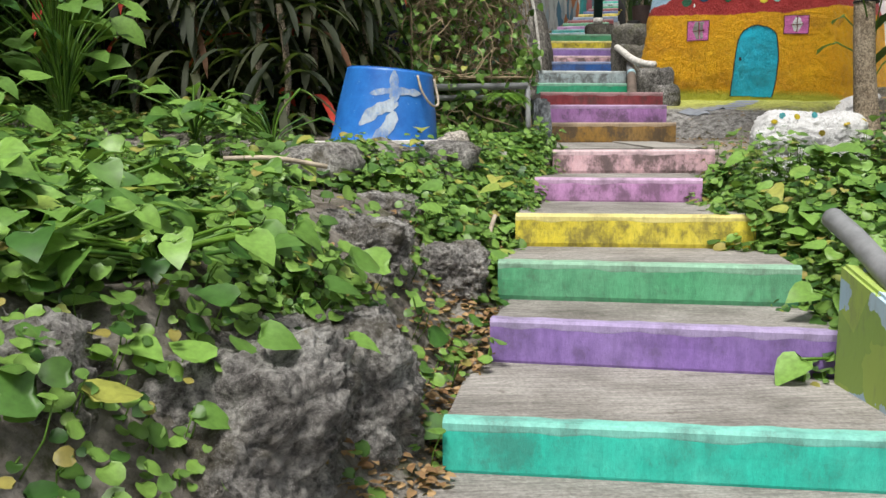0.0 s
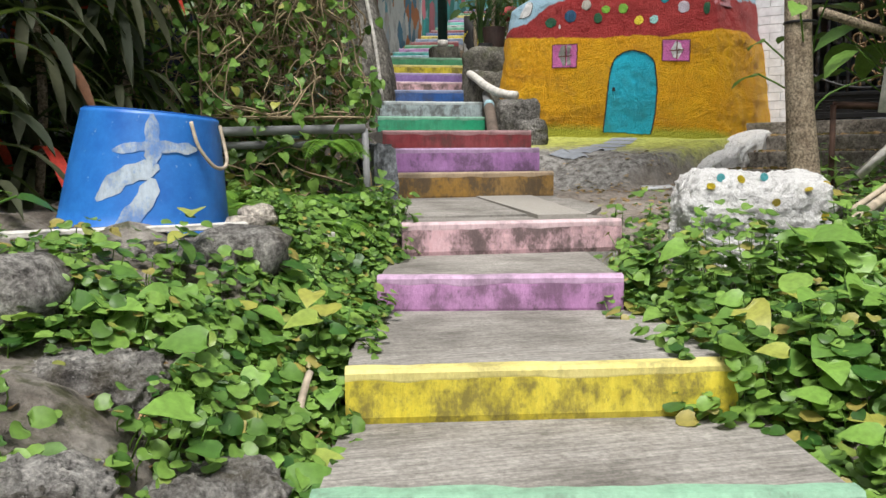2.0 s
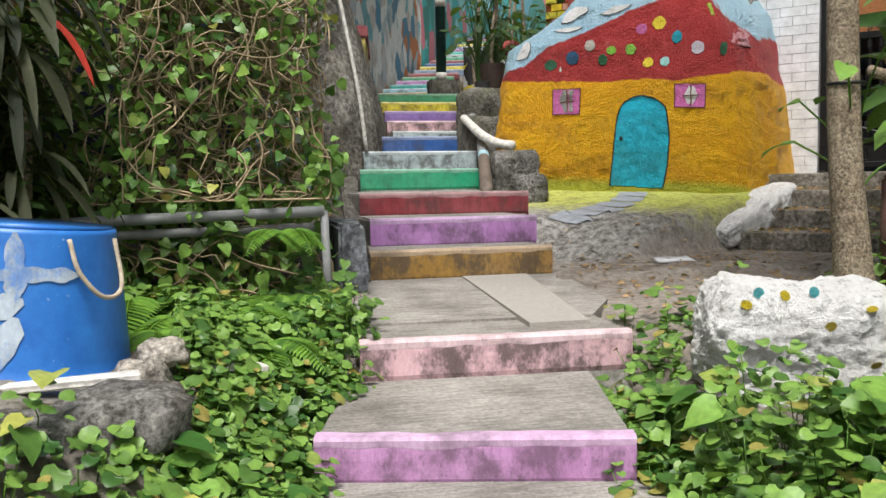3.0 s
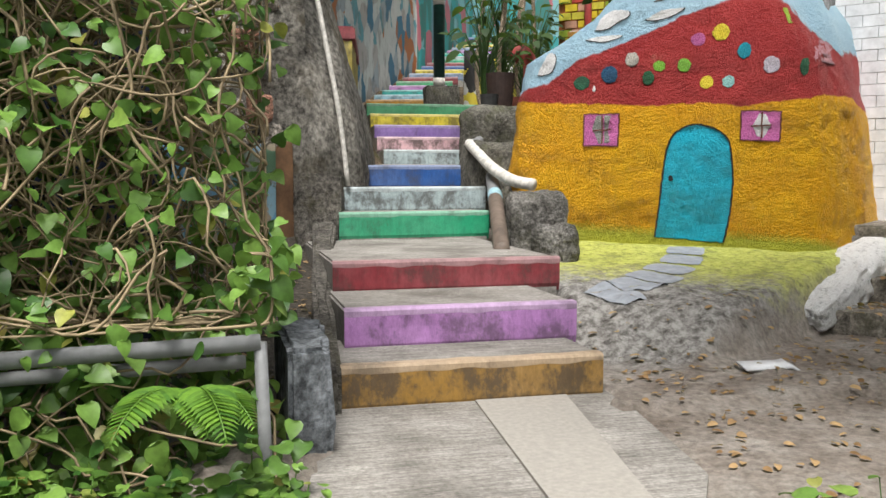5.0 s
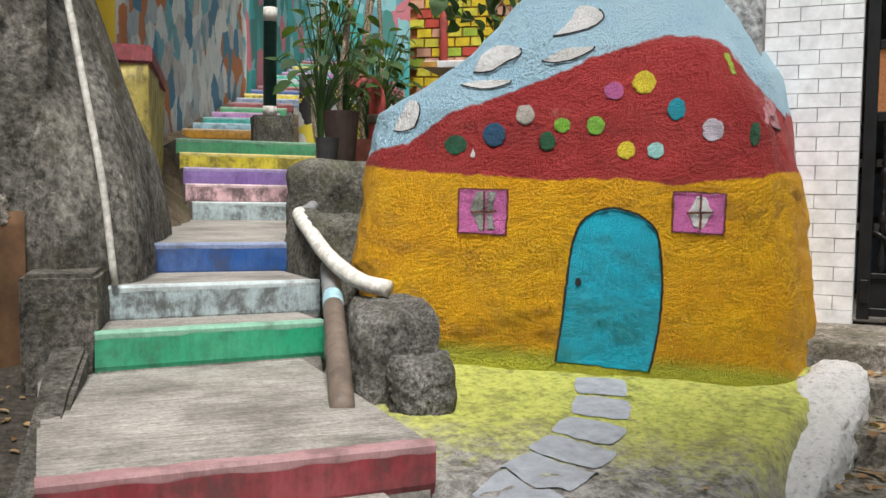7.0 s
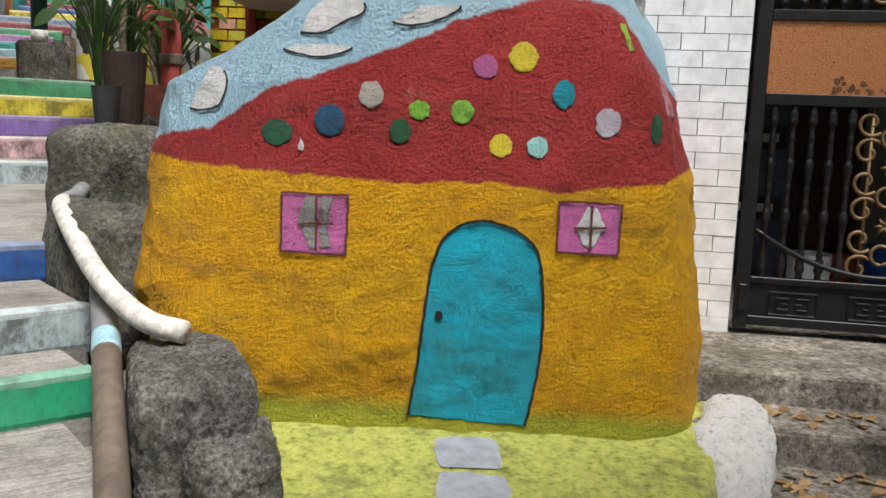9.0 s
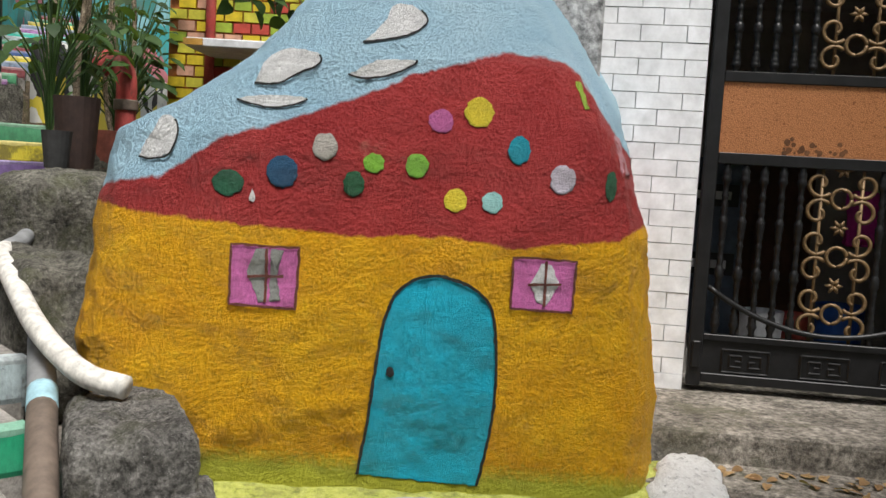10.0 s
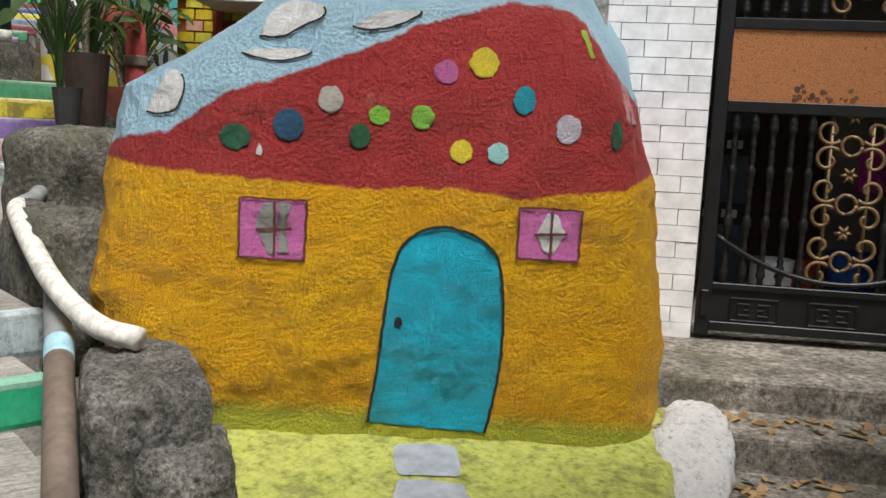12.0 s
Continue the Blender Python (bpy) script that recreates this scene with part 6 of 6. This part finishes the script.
def broad_plant(label, x, y, z, n, size, height, material=None, category="plant", spread=0.5, width=1.0, kind="oval", group=""):
    """A plant with curving stalks that each carry one large leaf."""
    ob = thing("leafy_plant", label, category, group)
    st, P, D, N, S = [], [], [], [], []
    for i in range(n):
        a = RNG.uniform(0, 2 * math.pi)
        h = height * RNG.uniform(0.35, 1.0)
        r = spread * RNG.uniform(0.3, 1.0)
        e = Vector((x + r * math.cos(a), y + r * math.sin(a), z + h))
        st.append(smooth_line([(x, y, z), (x + 0.25 * r * math.cos(a), y + 0.25 * r * math.sin(a), z + h * 0.6), tuple(e)], 4))
        P.append(e)
        D.append((math.cos(a), math.sin(a), RNG.uniform(-0.7, 0.35)))
        N.append((RNG.normal(0, 0.25), RNG.normal(-0.3, 0.25), 1))
        S.append(size * RNG.uniform(0.6, 1.15))
    tubes("stalk", st, 0.006, LEAF_DARK if material is LEAF_DARK else LEAF_FERN, ob, sides=4)
    leaves("foliage", P, D, N, S, kind, material or LEAF_BRIGHT, ob, width=width)
    return ob


# foreground plant with big pointed leaves
for x, y, n, s, h in ((-1.35, 3.05, 70, 0.115, 0.24), (-1.05, 3.1, 40, 0.1, 0.16), (-1.75, 3.2, 80, 0.12, 0.3), (-2.1, 3.7, 60, 0.125, 0.32), (-1.05, 3.6, 24, 0.11, 0.18), (-2.5, 3.2, 40, 0.13, 0.3), (-1.5, 3.6, 56, 0.115, 0.28), (-0.75, 3.2, 14, 0.09, 0.1), (-1.5, 5.9, 20, 0.17, 0.4), (-2.4, 5.2, 22, 0.17, 0.4)):
    broad_plant("bright green plant with broad pointed leaves", x, y, land(x, y) - 0.02, n, s, h, None, spread=0.36, kind="heart", group="broad leaved plants on the bank")
for x, y, n, s, h in ((2.05, 5.0, 12, 0.15, 0.25), (1.95, 4.5, 12, 0.13, 0.22), (2.6, 5.2, 14, 0.16, 0.25), (3.3, 5.6, 18, 0.2, 0.4), (1.9, 5.75, 6, 0.2, 0.25), (1.4, 4.05, 9, 0.16, 0.22), (1.33, 3.85, 7, 0.16, 0.12), (3.8, 6.4, 24, 0.22, 0.7)):
    broad_plant("bright green broad-leaved plant beside the painted stairs", x, y, land(x, y) - 0.02, n, s, h, None, spread=0.32, kind="heart", group="broad leaved plants beside the stairs")
for x, y, n, s, h in ((-2.3, 6.2, 40, 0.24, 1.0), (-2.9, 6.0, 46, 0.26, 1.2), (-3.3, 6.6, 46, 0.3, 1.7), (-2.6, 6.9, 40, 0.26, 1.7), (-1.05, 5.75, 16, 0.17, 0.4)):
    broad_plant("tall green plant with broad pointed leaves in shade", x, y, land(x, y) - 0.02, n, s, h, None, spread=0.45, group="tall plants behind the bank")
for x, y, z, n, s, h in ((3.8, 7.0, 0.1, 30, 0.42, 1.9), (3.9, 7.3, 0.1, 34, 0.5, 2.4), (4.3, 6.9, 0.2, 34, 0.5, 2.2), (3.08, 7.05, 0.4, 6, 0.22, 0.9)):
    broad_plant("tall plant with long glossy banana-like leaves", x, y, z, n, s, h, LEAF_BRIGHT, spread=0.55, group="tall plants by the tree")
for x, y, z, n in ((3.5, 14.9, 1.7, 40), (3.85, 15.3, 1.8, 50), (4.5, 16.3, 1.6, 60), (4.9, 17.2, 1.8, 60), (5.1, 18.3, 1.8, 60)):
    broad_plant("green and dark red leafy potted plant", x, y, z, n, 0.19, 1.5, LEAF_DARK, spread=0.4, group="plants beside the far steps")
trunks = [smooth_line([(x, y, 1.5), (x + RNG.normal(0, 0.08), y, 2.5), (x + RNG.normal(0, 0.15), y, 4.6)], 5) for x, y in ((3.75, 15.0), (3.95, 15.6), (4.45, 16.2), (4.7, 16.9), (4.3, 17.4), (4.9, 17.6))]
for t in trunks:
    tagged(tubes("sapling", [t], float(RNG.uniform(0.02, 0.045)), BARK, sides=6), "thin bare sapling stem among pots", "sapling", "saplings beside the steps")


def strap_plant(x, y, z, n, length):
    """Dark red-green strap leaves drooping from a cane."""
    ob = thing("strap_leaved_plant", "dark red and green drooping strap-leaved shrub", "shrub", "dark shrubs behind the tub")
    tubes("cane", [smooth_line([(x, y, 0.0), (x + 0.05, y, z * 0.6), (x, y, z + 0.2)], 5)], 0.025, BARK, ob)
    V, F, o = [], [], 0
    for i in range(n):
        a, el = RNG.uniform(0, 2 * math.pi), RNG.uniform(-0.1, 1.1)
        L, w = length * RNG.uniform(0.6, 1.1), RNG.uniform(0.018, 0.032)
        base = Vector((x, y, z + RNG.uniform(-0.8, 0.5)))
        d = Vector((math.cos(a) * math.cos(el), math.sin(a) * math.cos(el), math.sin(el)))
        side = Vector((-math.sin(a), math.cos(a), 0))
        p = base
        for k in range(8):
            t = k / 7
            ww = w * (0.5 + 1.2 * t) * (1 - t ** 4) + 0.001
            V += [p - side * ww + Vector((0, 0, 0.006)), p - Vector((0, 0, 0.004)), p + side * ww + Vector((0, 0, 0.006))]
            d = (d + Vector((0, 0, -0.3))).normalized()
            p = p + d * L / 7
        for k in range(7):
            for j in range(2):
                F.append((o + k * 3 + j, o + k * 3 + j + 1, o + k * 3 + j + 4, o + k * 3 + j + 3))
        o += 24
    raw("foliage", V, F, LEAF_PURPLE, ob, smooth=True)


for x, y, z, n in ((-0.95, 7.15, 1.0, 110), (-1.3, 6.9, 1.25, 120), (-1.75, 7.1, 1.1, 110), (-0.6, 7.45, 1.3, 100), (-2.2, 7.3, 1.2, 110), (-1.5, 7.6, 2.0, 120), (-0.9, 7.7, 2.0, 110), (-2.7, 7.2, 1.4, 110), (-2.2, 7.7, 2.2, 110), (-3.3, 7.4, 1.6, 100), (-1.1, 6.75, 0.7, 50)):
    strap_plant(x, y, z, n, 0.62)


def fern(x, y, z, n, length, turn=None):
    ob = thing("fern", "bright green fern with arching fronds", "fern", "ferns under the vines")
    P, D, N, S, ribs = [], [], [], [], []
    for i in range(n):
        a = RNG.uniform(-2.9, -0.2) if turn is None else turn + RNG.normal(0, 0.5)
        d = Vector((math.cos(a) * 0.7, math.sin(a) * 0.7, 0.75)).normalized()
        p, L = Vector((x, y, z)), length * RNG.uniform(0.7, 1.1)
        rib = [p.copy()]
        for k in range(26):
            d = (d + Vector((0, 0, -0.075))).normalized()
            p = p + d * L / 26
            rib.append(p.copy())
            side = d.cross(Vector((0, 0, 1))).normalized()
            for sg in (-1, 1):
                if k > 3:
                    P.append(p.copy())
                    D.append(side * sg + d * 0.45)
                    N.append((0, -0.2, 1))
                    S.append(0.1 * math.sin(math.pi * (k / 26) ** 0.8) * length / 0.5 + 0.012)
        ribs.append(rib)
    tubes("frond_rib", ribs, 0.003, LEAF_FERN, ob, sides=4)
    leaves("fronds", P, D, N, S, "lance", LEAF_FERN, ob, width=0.8)


for x, y, z, n, l in ((0.3, 7.45, -0.05, 7, 0.55), (0.1, 7.3, -0.05, 7, 0.6), (0.5, 7.6, 0.0, 6, 0.5), (0.35, 7.0, -0.1, 5, 0.4), (-0.15, 7.5, 0.0, 6, 0.6)):
    fern(x, y, z, n, l)
fern(0.5, 7.62, 0.3, 5, 0.36, -1.5)
fern(-0.05, 7.1, -0.08, 8, 0.6, -1.2)


def thicket(label, x0, x1, y0, y1, z0, z1, stems, count, size, mat_leaf, lean=0.0, front=0.5):
    """Tangled climbing stems with heart leaves, hanging over a wall."""
    ob = thing("vine_thicket", label, "vines", kind="stuff")
    lines, P = [], []
    for i in range(stems):
        p = np.array((RNG.uniform(x0, x1), RNG.uniform(y0, y1), RNG.uniform(z0, z1)))
        d = RNG.normal(0, 1, 3) * (1, 0.5, 1.2)
        ln = [p]
        for k in range(RNG.integers(7, 15)):
            d = d * 0.75 + RNG.normal(0, 0.55, 3) * (1, 0.6, 1) + (0, 0, -0.12)
            p = p + d / np.linalg.norm(d) * 0.1
            p = np.clip(p, (x0 - 0.05, y0 - 0.1, z0), (x1 + 0.08, y1, z1 + 0.2))
            ln.append(p)
        lines.append(smooth_line(ln, 2))
        P += ln
    tubes("stems", lines, [float(r) for r in RNG.uniform(0.002, 0.0055, len(lines))], STEM, ob, sides=4)
    P = np.array(P)
    P = P[RNG.integers(0, len(P), count)] + RNG.normal(0, 0.05, (count, 3))
    D = RNG.normal(0, 0.6, (count, 3)) + (0.1, -0.4, -0.6)
    N = RNG.normal(0, 0.35, (count, 3)) + (0.15, -0.7, 0.6)
    leaves("leaves", P, D, N, RNG.uniform(*size, count), "heart", mat_leaf, ob)


thicket("tangle of dry stems and green heart leaves", -0.15, 0.66, 7.75, 8.5, 0.5, 3.2, 760, 3000, (0.035, 0.072), LEAF_BRIGHT)
thicket("green climbing leaves with dry stems over the dark wall", -1.1, 0.1, 7.9, 8.8, 0.4, 3.2, 300, 3000, (0.04, 0.075), LEAF_COVER)
thicket("shaded green leaves and stems under the rail", -1.0, 0.66, 7.85, 8.3, -0.05, 0.5, 80, 1300, (0.05, 0.085), LEAF_COVER)
thicket("dark green leafy vines hanging on the backing wall", -5.0, -1.0, 7.9, 8.7, 0.8, 4.2, 180, 3000, (0.08, 0.14), LEAF_DARK)
thicket("dark leaves on the wall behind the boulder", 3.4, 5.0, 12.0, 13.2, 2.6, 4.6, 80, 500, (0.08, 0.14), LEAF_DARK)
# hillside trees that close the view above the walls


def hill_tree(x, y, z, h, r, n):
    ob = thing("tree", "dense dark green hillside tree beyond the walls", "tree", "hillside trees")
    tubes("trunk", [smooth_line([(x, y, z), (x + 0.2, y, z + h * 0.5), (x, y + 0.2, z + h)], 5)], [list(np.linspace(0.22, 0.06, 11))], BARK, ob, sides=10)
    lb = [smooth_line([(x, y, z + h * 0.5), (x + r * 0.5 * math.cos(k), y + r * 0.5 * math.sin(k), z + h * 0.75), (x + r * 0.9 * math.cos(k), y + r * 0.9 * math.sin(k), z + h * (0.8 + 0.05 * k))], 4) for k in range(6)]
    tubes("limb", lb, 0.05, BARK, ob)
    C2 = np.array([(x, y, z + h * 0.8)]) + RNG.normal(0, 0.42, (26, 3)) * (r, r, h * 0.28)
    P = np.repeat(C2, n // 26, axis=0)
    P = P + RNG.normal(0, 0.3, P.shape) * r * 0.5
    leaves("crown", P, RNG.normal(0, 1, P.shape), RNG.normal(0, 0.6, P.shape) + (0, 0, 1), RNG.uniform(0.2, 0.42, len(P)), "oval", LEAF_DARK, ob)


for x, y, z, h, r in ((-3.5, 10.5, 0.5, 6, 2.4), (-1.5, 13.5, 1.0, 6, 2.5), (1.2, 16.0, 1.2, 7, 2.2), (7.5, 14.5, 1.0, 6.5, 2.6), (9.0, 9.5, 0, 6, 2.8), (6.5, 6.5, -0.3, 5, 2.2), (8.5, 20, 2, 7, 3.0), (1.0, 22, 2.5, 8, 3.0), (6.0, 3.0, -1, 5, 2.4), (-5.2, 4.0, -0.5, 5, 2.0), (-5.0, 7.0, 0, 6, 2.2)):
    hill_tree(x, y, z, h, r, 1500)

# fallen leaves on steps and landing
for lab, n, x0, x1, y0, y1 in (("scattered dry brown leaves on the landing", 420, 2.2, 4.2, 7.2, 9.4), ("dry leaves gathered beside the steps", 260, 0.5, 1.3, 8.8, 11.3), ("dry brown leaves in the bank's gully", 1500, -0.5, 0.4, 3.0, 5.2)):
    pts = [(RNG.uniform(x0, x1), RNG.uniform(y0, y1)) for i in range(n)]
    if "gully" in lab:
        pts = [(lerp_table(y, STAIR_L) - abs(RNG.normal(0.15, 0.16)), y) for x, y in pts]
    P = np.array([(x, y, land(x, y) + 0.012) for x, y in pts])
    A = RNG.uniform(0, 6.28, n)
    lf = leaves("fallen_leaves", P, np.stack([np.cos(A), np.sin(A), 0.05 + 0 * A], 1), RNG.normal(0, 0.25, (n, 3)) + (0, 0, 1), RNG.uniform(0.025, 0.055, n), "oval", LEAF_DRY)
    tagged(lf, lab, "fallen leaves", kind="stuff")
P = []
for u, v, z in [(RNG.uniform(-0.4, 1.4), -RNG.choice((0.88, 1.3, 1.7)) - RNG.uniform(0, 0.3) * 0 - abs(RNG.normal(0, 0.17)), 0) for i in range(300)]:
    q = GATE_M @ Vector((u, v, 0))
    zz = 0.45 if v > -1.22 else 0.3 if v > -1.62 else 0.15
    P.append((q.x, q.y, zz + 0.015))
A = RNG.uniform(0, 6.28, len(P))
tagged(leaves("fallen_leaves", P, np.stack([np.cos(A), np.sin(A), 0.05 + 0 * A], 1), RNG.normal(0, 0.3, (len(P), 3)) + (0, 0, 1), RNG.uniform(0.04, 0.08, len(P)), "oval", LEAF_DRY), "dry brown leaves on the gate steps", "fallen leaves", kind="stuff")
